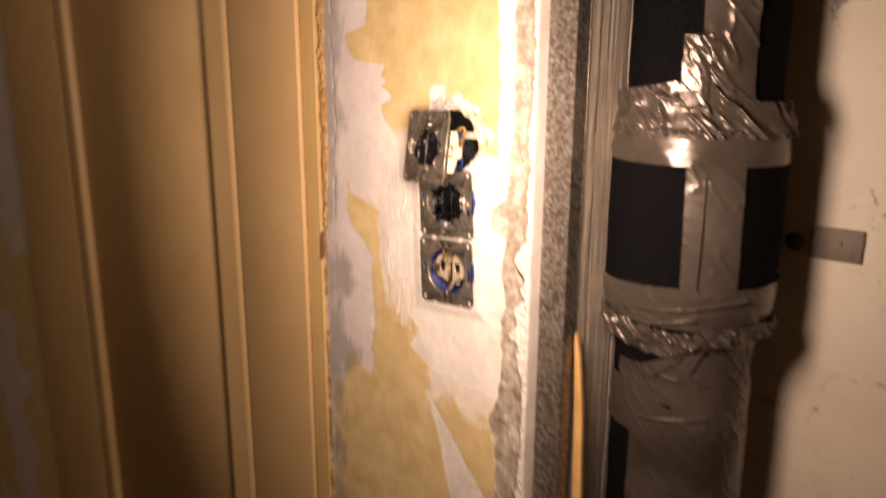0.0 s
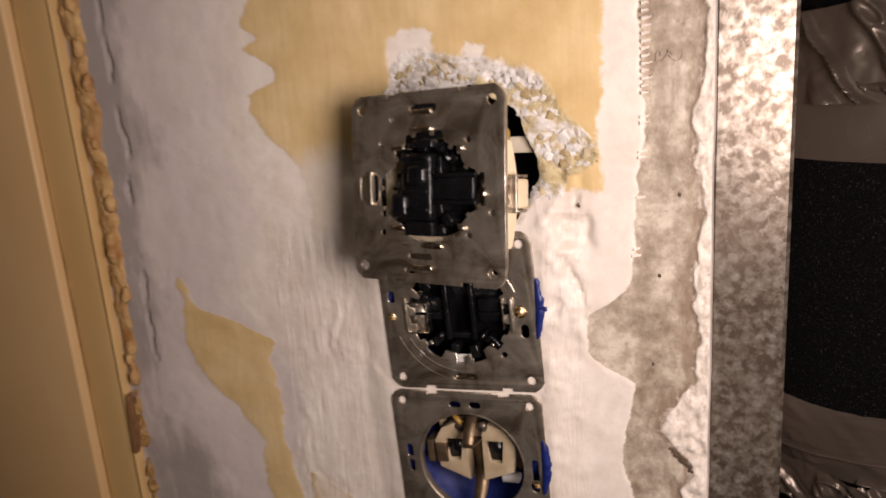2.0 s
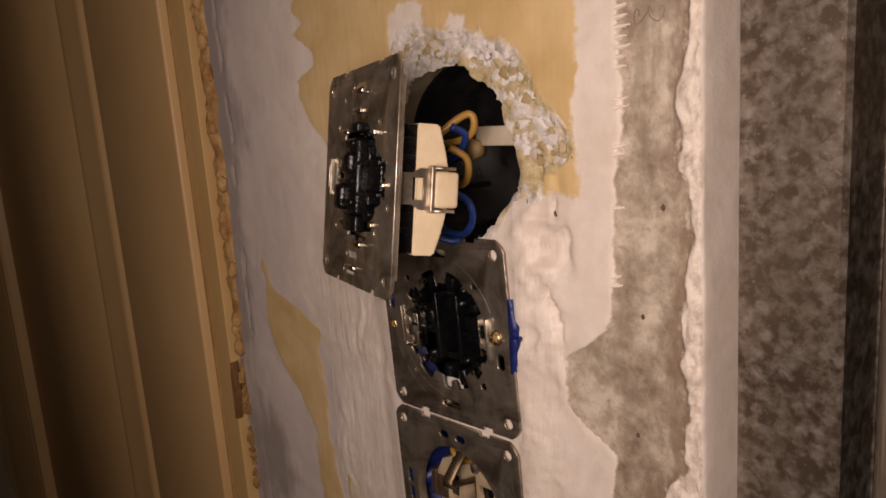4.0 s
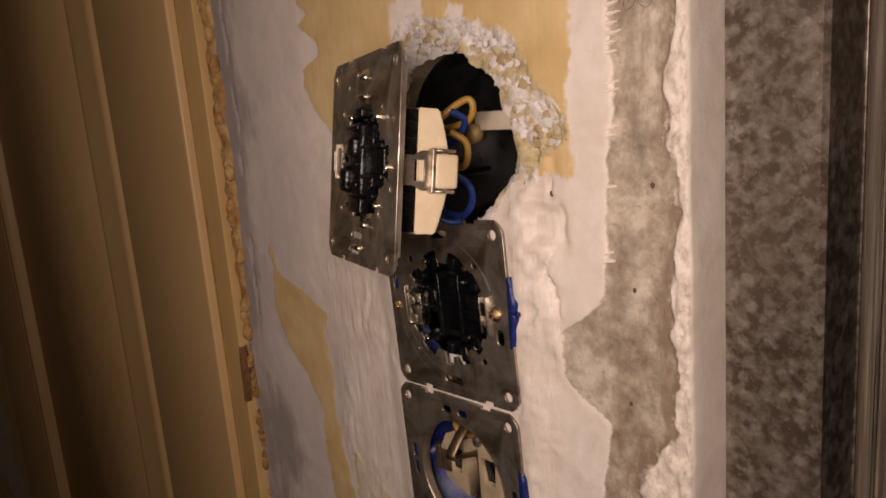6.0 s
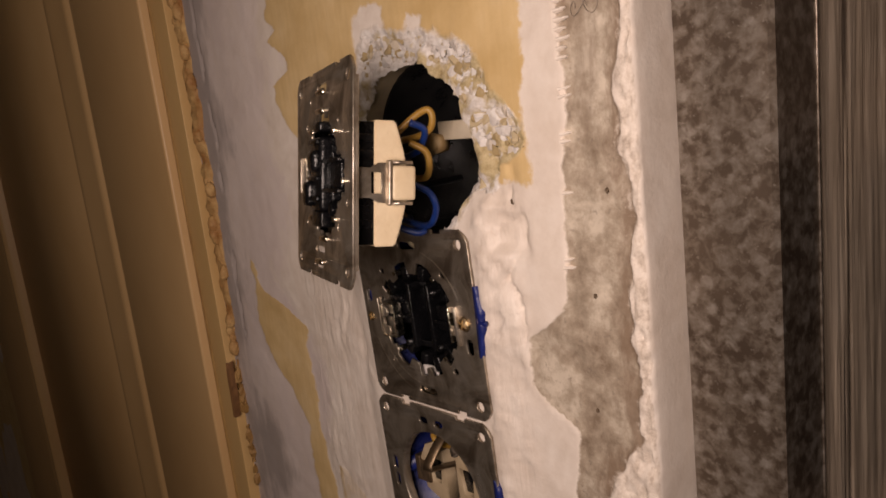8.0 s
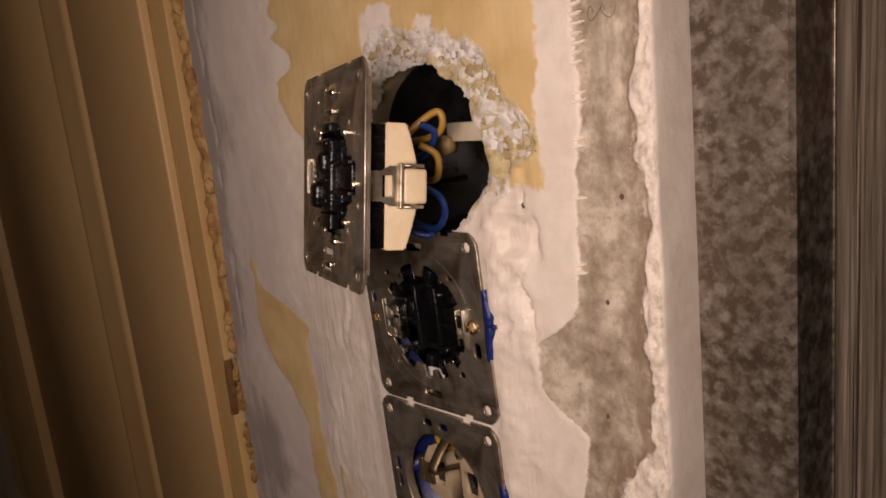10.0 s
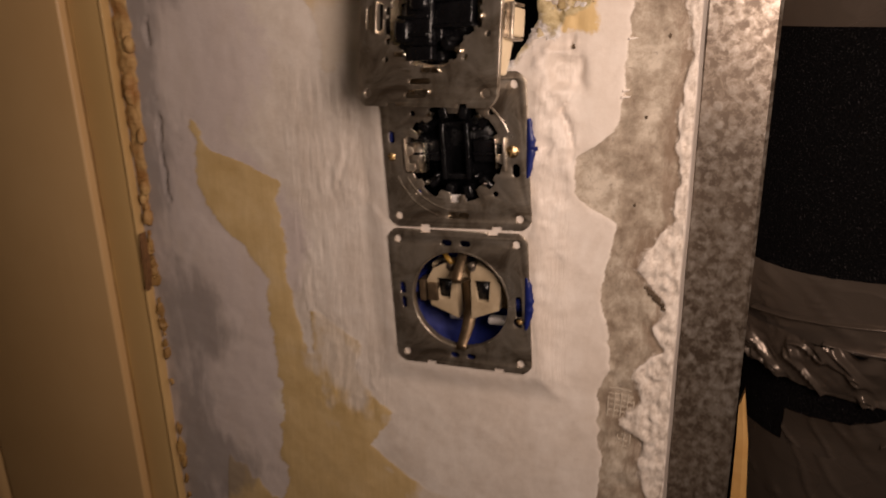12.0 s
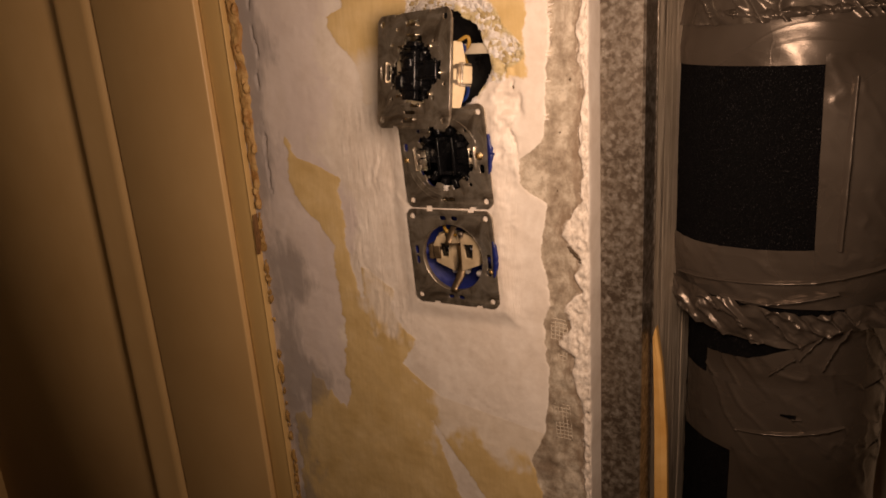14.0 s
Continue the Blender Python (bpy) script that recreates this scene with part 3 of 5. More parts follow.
slab("wall_core", -0.190, 0.0983, 0.062, 0.30, 0, 2.6, ROOM, "masonry core behind the plastered wall face")
slab("wall_back", 0.0985, 1.06, 0.24, 0.30, 0, 2.6, ROOM, "beige painted wall with dark scuffs behind the pipe")
slab("wall_east", 1.00, 1.06, -1.70, 0.24, 0, 2.6, ROOM, "plain beige wall")
slab("wall_south", -2.0, 1.06, -1.76, -1.70, 0, 2.6, ROOM, "plain beige wall")
slab("wall_west", -2.06, -2.0, -1.76, 0.30, 0, 2.6, ROOM, "plain beige wall")
slab("wall_over_door", -1.0625, -0.192, 0.0, 0.30, 2.10, 2.6, ROOM, "plain wall over the door")
slab("floor", -2.06, 1.06, -1.76, 0.30, -0.08, 0.0, CONCRETE_FLOOR, "bare grey screed floor", "floor")
slab("ceiling", -2.06, 1.06, -1.76, 0.30, 2.6, 2.68, CEILING, "plain whitish ceiling", "ceiling")


def side_wall():
    """The strip of papered wall past the door."""
    bm = bmesh.new()
    bmesh.ops.create_grid(bm, x_segments=60, y_segments=120, size=0.5)
    me = bpy.data.meshes.new("wall_north_past_door")
    for v in bm.verts:
        x, z = -2.0 + (v.co.x + 0.5) * 0.9375, (v.co.y + 0.5) * 2.6
        v.co = (x, WALL_Y + 0.0015 * noise.noise((x * 30, 0, z * 30)), z)
    bmesh.ops.recalc_face_normals(bm, faces=bm.faces)
    bm.to_mesh(me)
    co = np.array([v.co for v in bm.verts])
    bm.free()
    p = rough_noise(co[:, 0], co[:, 2], 0.16, 21) * 0.06
    for key, field in (("paper", p), ("grime", -0.03 + 0 * p), ("cement", -1 + 0 * p), ("lump", -1 + 0 * p), ("smear", -1 + 0 * p), ("lilac", 0.05 + 0 * p), ("broken", -1 + 0 * p), ("glaze", 0 * p)):
        at = me.attributes.new(key, "FLOAT", "POINT")
        at.data.foreach_set("value", (field * 1000).astype(np.float32))
    tagged(part("wall_north_past_door", me, WALL), "strip of wall with patchy ochre wallpaper past the door", "wall", kind="structure")


side_wall()


# ---- the door and its frame ----
def door():
    d = thing("door_1", pose(-0.66, -0.0055, 0), "closed cream painted panel door with raised mouldings", "door", kind="structure")
    o = -0.66
    z0, z1 = 0.008, 2.035
    add = lambda name, *a, mat=DOOR, bevel=0.0015, label="": part(name, box(a[0] - o, a[1] - o, *a[2:], bevel=bevel), mat, d, label)
    add("stile", -0.3465, -0.2165, 0.000, 0.040, z0, z1)
    add("stile", -1.0500, -0.8350, 0.000, 0.040, z0, z1)
    add("rail", -0.835, -0.3465, 0.0005, 0.0395, z0, 0.30)
    add("rail", -0.835, -0.3465, 0.0005, 0.0395, 1.88, z1)
    add("panel", -0.835, -0.3465, 0.007, 0.030, 0.30, 1.88, bevel=0)

    def moulding(x0, x1, za, zb, upright):
        prof = [(0.0, 0.0005), (0.02, 0.0045), (0.09, 0.0045), (0.11, -0.0002), (0.30, -0.0009), (0.55, -0.0024), (0.80, -0.0046), (0.90, -0.0052), (0.96, -0.0042), (0.985, 0.0005), (1.0, 0.0068)]
        bm = bmesh.new()
        rows = []
        for f, y in prof:
            if upright:
                x = x0 + (x1 - x0) * f - o
                rows.append([bm.verts.new((x, y, z)) for z in (za, zb)])
            else:
                z = za + (zb - za) * f
                rows.append([bm.verts.new((x - o, y, z)) for x in (x0, x1)])
        for a, b in zip(rows, rows[1:]):
            bm.faces.new((a[0], b[0], b[1], a[1]))
        bmesh.ops.recalc_face_normals(bm, faces=bm.faces)
        part("moulding", bm, DOOR, d)

    moulding(-0.3465, -0.3965, 0.30, 1.88, True)
    moulding(-0.8350, -0.7850, 0.30, 1.88, True)
    moulding(-0.835, -0.3465, 0.30, 0.345, False)
    moulding(-0.835, -0.3465, 1.88, 1.835, False)


door()


def frame_post(x0, x1):
    bm = box(x0, x1, 0.0004, 0.060, 0, 2.07, bevel=0.0008)
    return tagged(part("door_frame_post", bm, JAMB), "yellowed cream painted door frame post", "door frame", kind="structure")


frame_post(-0.2160, -0.1930)
tagged(part("door_frame_head", box(-1.062, -0.1905, -0.003, 0.060, 2.071, 2.098, bevel=0.002), JAMB), "cream painted head of the door frame", "door frame", kind="structure")
tagged(part("trim_joint", box(-0.2164, -0.2148, -0.0002, 0.05, 0, 2.07), GROOVE), "brown stained gap between door and frame", "joint", kind="structure")
tagged(part("trim_stain", box(-0.1931, -0.1918, -0.0008, 0.006, 0, 2.07, bevel=0.0004), JAMB), "worn raised edge of the door frame", "joint", kind="structure")
tagged(part("trim_gap", box(-1.0620, -1.0500, 0.006, 0.05, 0, 2.07), BLACK_BOX), "dark gap between door and wall", "joint", kind="structure")


def foam_bead():
    """A lumpy bead of hardened foam squeezed out between frame and wall."""
    bm = bmesh.new()
    n, rows = 16, []
    z = 1.028
    while z < 2.05:
        f = min(1.0, max(0.0, (z - 1.028) / 0.075))
        w = (0.0058 + 0.0018 * noise.noise((0, 3, z * 60)) + 0.0010 * noise.noise((4, 0, z * 220))) * (0.30 + 0.70 * f)
        h = (0.0040 + 0.0026 * noise.noise((9, 1, z * 70)) + 0.0012 * noise.noise((2, 7, z * 230))) * (0.35 + 0.65 * f)
        x = -0.1915 + w
        rows.append([bm.verts.new((x + w * math.cos(a), 0.0065 - h * math.sin(a) * (1 + 0.45 * noise.noise((a * 3, 5, z * 220))), z)) for a in [math.pi * i / (n - 1) for i in range(n)]])
        z += 0.0022
    for a, b in zip(rows, rows[1:]):
        for i in range(n - 1):
            bm.faces.new((a[i], a[i + 1], b[i + 1], b[i]))
    bmesh.ops.recalc_face_normals(bm, faces=bm.faces)
    f = thing("expanding_foam", pose(0, 0, 0), "lumpy yellow-brown expanding foam between door frame and wall", "foam")
    part("bead", bm, PU_FOAM, f)
    rng = random.Random(3)
    for i in range(34):
        z = 1.05 + 0.33 * rng.random()
        q = rng.uniform(0.0014, 0.0034)
        bl = bmesh.new()
        bmesh.ops.create_icosphere(bl, subdivisions=3, radius=1.0)
        at = Vector((-0.1855 + rng.uniform(-0.003, 0.006) * min(1.0, (z - 1.03) / 0.08), 0.0030, z))
        for v in bl.verts:
            n = 1 + 0.28 * noise.noise(v.co * 1.7 + at * 300)
            v.co = Vector((v.co.x * q * 0.8, v.co.y * q, v.co.z * q * 1.6)) * n + at
        part("lump", bl, PU_FOAM, f)


foam_bead()


def joint_chips():
    """Torn brown crumbs left in the lower joint."""
    bm = bmesh.new()
    rng = random.Random(4)
    for i in range(70):
        z = 0.62 + 0.42 * rng.random() if i > 6 else 1.018 + 0.012 * rng.random()
        s = 0.0012 + 0.0022 * rng.random()
        r = bmesh.ops.create_icosphere(bm, subdivisions=1, radius=s)
        for v in r["verts"]:
            v.co = Vector((-0.1880 + v.co.x * 0.7 + rng.uniform(-0.0012, 0.0012), 0.004 + v.co.y, z + v.co.z * rng.uniform(1, 2.6))) + Vector((rng.uniform(-1, 1), rng.uniform(-1, 1), rng.uniform(-1, 1))) * s * 0.3
    tagged(part("joint_crumbs", bm, GROOVE, smooth=False), "brown crumbs along the open joint beside the frame", "crumbs", kind="stuff")


joint_chips()


def splinter():
    """A torn brown splinter where the foam ends."""
    bm = bmesh.new()
    rows = []
    for z, w, x in ((1.012, 0.0004, -0.1896), (1.020, 0.0015, -0.1886), (1.031, 0.0018, -0.1884), (1.038, 0.0012, -0.1882), (1.046, 0.0003, -0.1874)):
        rows.append([bm.verts.new((x + w * a, -0.0010 + 0.0022 * b, z + 0.001 * a * b)) for a, b in ((-1, 0.2), (-0.3, -1), (1, -0.6), (0.8, 1), (-0.9, 1))])
    for a, b in zip(rows, rows[1:]):
        for k in range(5):
            bm.faces.new((a[k], a[(k + 1) % 5], b[(k + 1) % 5], b[k]))
    bm.faces.new(rows[0])
    bm.faces.new(rows[-1][::-1])
    bmesh.ops.recalc_face_normals(bm, faces=bm.faces)
    tagged(part("splinter", bm, SPLINTER, smooth=False), "dark brown torn splinter at the end of the foam", "splinter")


splinter()


# ---- the three flush boxes ----
def flush_box(hx, hz, material, depth, label):
    b = thing("flush_box", pose(hx, WALL_Y if material is BLACK_BOX else 0.0024, hz), label, "junction box", "flush boxes in the wall")
    lip = 0.0100 if material is BLACK_BOX else -0.0005
    prof = [(0.0332, lip + 0.0004), (0.0325, lip), (0.0318, lip + 0.0006), (0.0312, depth), (0.0, depth)]
    part("shell", ring(prof, 56), material, b)
    if material is not BLACK_BOX:
        part("rim", ring([(0.0355, 0.0012), (0.0355, -0.0004), (0.0338, -0.0010), (0.0330, 0.0004)], 56), material, b)
    for s in (-1, 1) if material is not BLACK_BOX else ():
        part("screw_post", cyl(0.0032, 0.0036, 0.002, depth, 14, s * 0.0285, 0.0), material, b)
    return b


def hole_lining():
    """The ragged broken rim of plaster round the open box."""
    bm = ring([(0.0372, 0.0030), (0.0352, 0.0022), (0.0336, 0.0028), (0.0327, 0.0045), (0.0324, 0.0080), (0.0330, 0.0125)], 170, HOLE[0], HOLE[1])
    for v in bm.verts:
        d = noise.noise(v.co * 260) * 0.0007 + noise.noise(v.co * 620) * 0.0004
        out = Vector((v.co.x - HOLE[0], 0, v.co.z - HOLE[1])).normalized()
        v.co += out * d + Vector((0, WALL_Y - 0.001 + noise.noise(v.co * 330) * 0.0012, 0))
    bmesh.ops.recalc_face_normals(bm, faces=bm.faces)
    tagged(part("broken_plaster_rim", bm, RUBBLE), "ragged broken plaster edge round the open box", "plaster", kind="structure")


hole_lining()
box_top = flush_box(HOLE[0], HOLE[1], BLACK_BOX, 0.045, "black plastic flush box in a broken-out hole")
flush_box(BOXES[1][0], BOXES[1][1], BLUE, 0.040, "blue plastic flush box behind a switch insert")
flush_box(BOXES[2][0], BOXES[2][1], BLUE, 0.040, "blue plastic flush box behind a socket insert")
part("cable_strap", box(0.0085, 0.0310, 0.0060, 0.0072, 0.0040, 0.0106, bevel=0.0005), plain_material("greyed_cream", (0.42, 0.36, 0.27), (0.52, 0.46, 0.36), 80, 0.5), box_top, "greyish cream strap across the box")
part("glint", cyl(0.0040, 0.003, 0.0025, 0.009, 14, 0.0085, 0.0030, bevel=0.0008), plain_material("tan_lug", (0.24, 0.15, 0.06), (0.40, 0.28, 0.13), 160, 0.5), box_top, "tan lug under the strap")
for a in (-62, -40, -14, 150, 110):
    rib = box(0.0290, 0.0313, 0.0110, 0.0450, -0.0012, 0.0012, bevel=0.0004)
    rib.transform(Matrix.Rotation(radians(a), 4, "Y"))
    part("rib", rib, BLACK_BOX, box_top)


def blue_ears():
    """Splayed blue rim showing past the plate's edge."""
    for z, x in ((1.1045, 0.0366), (1.0330, 0.0371)):
        bm = bmesh.new()
        cols = []
        for i in range(27):
            f = i / 26
            h = z - 0.0128 + 0.0256 * f
            w = 0.0344 + (x - 0.0344) * math.sin(math.pi * f) ** 0.7 + 0.0007 * noise.noise((3, z, h * 420)) * (1 if 0 < i < 26 else 0)
            cols.append([bm.verts.new((0.0335, -0.0002, h)), bm.verts.new((w, -0.0003 + 0.0004 * noise.noise((1, z, h * 500)), h)), bm.verts.new((w + 0.0005, 0.0026, h)), bm.verts.new((0.0335, 0.0026, h))])
        for a, b in zip(cols, cols[1:]):
            for k in range(4):
                bm.faces.new((a[k], a[(k + 1) % 4], b[(k + 1) % 4], b[k]))
        bmesh.ops.recalc_face_normals(bm, faces=bm.faces)
        ear = tagged(part("box_ear", bm, BLUE), "edge of a blue plastic box beside the plate", "junction box")
        if z > 1.05:
            part("tab", box(x - 0.0016, x + 0.0016, -0.0002, 0.0012, z - 0.0009, z + 0.0009, bevel=0.0003), BLUE, ear)


blue_ears()

# ---- plates and mechanisms ----
HALF, PIN = 0.0345, 0.0293


def plate_outline(c=0.0042, notch=True):
    h = HALF
    top = [(-0.012, h), (-0.012, h - 0.0016), (-0.017, h - 0.0016), (-0.017, h)] if notch else []
    out = [(-h, -h + c), (-h + 0.0012, -h + c * 0.55), (-h + c * 0.55, -h + 0.0012), (-h + c, -h)]
    out += [(-0.019, -h), (-0.019, -h + 0.0014), (-0.014, -h + 0.0014), (-0.014, -h), (0.016, -h), (0.016, -h + 0.0014), (0.021, -h + 0.0014), (0.021, -h)]
    out += [(h - c, -h), (h - c * 0.55, -h + 0.0012), (h - 0.0012, -h + c * 0.55), (h, -h + c), (h, h - c), (h - 0.0012, h - c * 0.55), (h - c * 0.55, h - 0.0012), (h - c, h)]
    out += [(0.021, h), (0.021, h - 0.0014), (0.016, h - 0.0014), (0.016, h)] + top
    return out + [(-h + c, h), (-h + c * 0.55, h - 0.0012), (-h + 0.0012, h - c * 0.55), (-h, h - c)]


def corner_holes(r=0.0019):
    return [circle(r, sx * PIN, sz * PIN, 14) for sx in (-1, 1) for sz in (-1, 1)]


def toothed_opening(rx, rz, teeth, depth):
    """A stamped opening with uneven tongues left standing in it."""
    rng = random.Random(teeth)
    out, a = [], 0.0
    widths = [rng.uniform(0.5, 1.6) for _ in range(teeth)]
    for w in widths:
        step = math.tau * w / sum(widths)
        d = 1.0 - depth * rng.uniform(0.2, 2.0)
        for f, r in ((0.0, 1.0), (0.25, 1.0 + rng.uniform(-0.02, 0.02)), (0.5, 1.0), (0.56, d), (0.78, d * rng.uniform(0.98, 1.01)), (0.94, d)):
            out.append((rx * r * math.cos(a + f * step), rz * r * math.sin(a + f * step)))
        a += step
    return out


def switch_core(parent, wide, tall, base=(0.0262, 0.0095, 0.020)):
    """The black switch mechanism seen through a plate's opening: base, rocker carrier, jaws, petals and pins."""
    rng = random.Random(round(wide * 1e5))
    c = part("switch_core", cyl(base[0], base[0], base[1], base[2], 40, bevel=0.0008), BLACK, parent, "black plastic switch mechanism")
    for sx in (-1, 1):
        part("carrier_cheek", box(sx * 0.0058 - 0.0011, sx * 0.0058 + 0.0011, 0.0015, 0.0135, -tall * 0.55, tall * 0.60, bevel=0.0006), BLACK, c)
        part("jaw", box(min(sx * 0.0078, sx * wide * 0.98), max(sx * 0.0078, sx * wide * 0.98), 0.0030 if sx > 0 else 0.0048, 0.0135, -0.0045, 0.0058, bevel=0.0011), BLACK, c)
        part("jaw_rib", box(min(sx * 0.0085, sx * wide * 0.9), max(sx * 0.0085, sx * wide * 0.9), 0.0010, 0.0040, -0.0009, 0.0003, bevel=0.0003), BLACK, c)
    for i in range(12):
        a = math.tau * (i + 0.5) / 12 + rng.uniform(-0.06, 0.06)
        if abs(math.sin(a)) < 0.3:
            continue
        q = math.hypot(wide * math.cos(a), tall * math.sin(a))
        bm = box(-0.0020, 0.0020, rng.uniform(-0.0004, 0.0045), 0.0135, q * 0.70, q * rng.uniform(0.93, 1.04), bevel=0.0009)
        bm.transform(Matrix.Rotation(math.pi / 2 - a, 4, "Y"))
        part("petal", bm, BLACK, c)
    for sx, sz in ((-1, -1), (1, 1), (1, -1)):
        part("pin", cyl(0.0013, 0.0011, 0.0005, 0.0125, 12, sx * 0.0095, sz * 0.0105, bevel=0.0003), BLACK, c)
    part("carrier_bar", box(-0.0066, 0.0066, 0.0060, 0.0135, 0.0105, 0.0135, bevel=0.0006), BLACK, c)
    part("carrier_bar", box(-0.0066, 0.0066, 0.0045, 0.0135, -0.0125, -0.0100, bevel=0.0006), BLACK, c)
    return c


def screw(parent, x, z, y=-0.0012, r=0.0030):
    s = part("screw", cyl(r * 0.72, r, y, y + 0.0014, 20, x, z, bevel=0.0004), BRASS, parent, "brass cross-head screw")
    for a in (0.4, 0.4 + math.pi / 2):
        bm = box(-r * 0.62, r * 0.62, y - 0.0001, y + 0.0003, -0.00028, 0.00028)
        bm.transform(pose(x, 0, z) @ Matrix.Rotation(a, 4, "Y"))
        part("slot", bm, GROOVE, s)
    return s


def emboss(parent, r, a0, a1, y=-0.0001):
    """A pressed rib along an arc of the plate."""
    bm = ring([(r - 0.0008, y + 0.0003), (r - 0.0003, y - 0.00005), (r + 0.0003, y - 0.00005), (r + 0.0008, y + 0.0003)], 24, a0=a0, a1=a1)
    bmesh.ops.recalc_face_normals(bm, faces=bm.faces)
    part("pressed_rib", bm, PLATE, parent)


def switch_in_wall():
    s = thing("switch_insert", pose(0.0, 0.0, 1.1005, 0, -3.0, 0), "flush-mounted switch insert, steel plate and black mechanism", "switch insert", "inserts in the wall")
    loops = [plate_outline()] + corner_holes() + [toothed_opening(0.0228, 0.0224, 13, 0.12)]
    loops += [slot(0.0, -0.0285, 0.0105, 0.0030), slot(0.0, 0.0285, 0.0105, 0.0030)]
    loops += [slot(-0.0300, 0.0075, 0.0030, 0.0055), slot(0.0285, -0.0075, 0.0034, 0.0060)]
    loops += [circle(0.0013, sx * 0.0186, sz * 0.0180, 12) for sx in (-1, 1) for sz in (-1, 1)]
    part("plate", sheet(loops, 0.0011), PLATE, s, "worn brownish steel mounting plate")
    emboss(s, 0.0305, radians(200), radians(252))
    for sx in (-1, 1):
        part("tab", box(sx * 0.0236 - 0.0006, sx * 0.0236 + 0.0006, -0.0012, 0.006, -0.0075, 0.0070, bevel=0.0003), PLATE, s, "bent bright steel tab")
    for x0, x1, z0, z1 in ((-0.0236, -0.0230, -0.0085, 0.0052), (-0.0142, -0.0136, -0.0080, 0.0050), (-0.0230, -0.0142, 0.0046, 0.0052), (-0.0230, -0.0142, -0.0086, -0.0080), (0.0196, 0.0203, -0.0066, 0.0066)):
        part("tab_edge", box(x0, x1, -0.0010, 0.0030, z0, z1, bevel=0.0002), BRIGHT, s, "bright edge of a bent tab")
    part("tab_floor", box(-0.0230, -0.0142, 0.0016, 0.0024, -0.0080, 0.0046), PLATE, s)
    part("spring", box(-0.0060, 0.0070, 0.0014, 0.0022, -0.0304, -0.0266, bevel=0.0003), BRIGHT, s, "bright spring plate behind a slot")
    # Small bright bits added as glints round the black mechanism.
    for a, q in ((0.9, 0.0205), (2.1, 0.0200), (2.6, 0.0185), (3.9, 0.0190), (5.5, 0.0192)):
        glint = box(-0.0011, 0.0011, -0.0004, 0.0030, q - 0.0007, q + 0.0010, bevel=0.0003)
        glint.transform(Matrix.Rotation(math.pi / 2 - a, 4, "Y"))
        part("glint_bit", glint, BRIGHT, s, "small bright metal bit added as a glint")
    emboss(s, 0.0262, radians(205), radians(285))
    emboss(s, 0.0270, radians(20), radians(75))
    screw(s, 0.0272, 0.0010)
    screw(s, -0.0308, -0.0015, -0.0006, 0.0024)
    switch_core(s, 0.0225, 0.0222)
    part("paint_chip", box(-0.006, 0.0035, 0.003, 0.0045, -0.0235, -0.0195, bevel=0.0008), RUBBLE, s, "whitish putty crumb")


switch_in_wall()


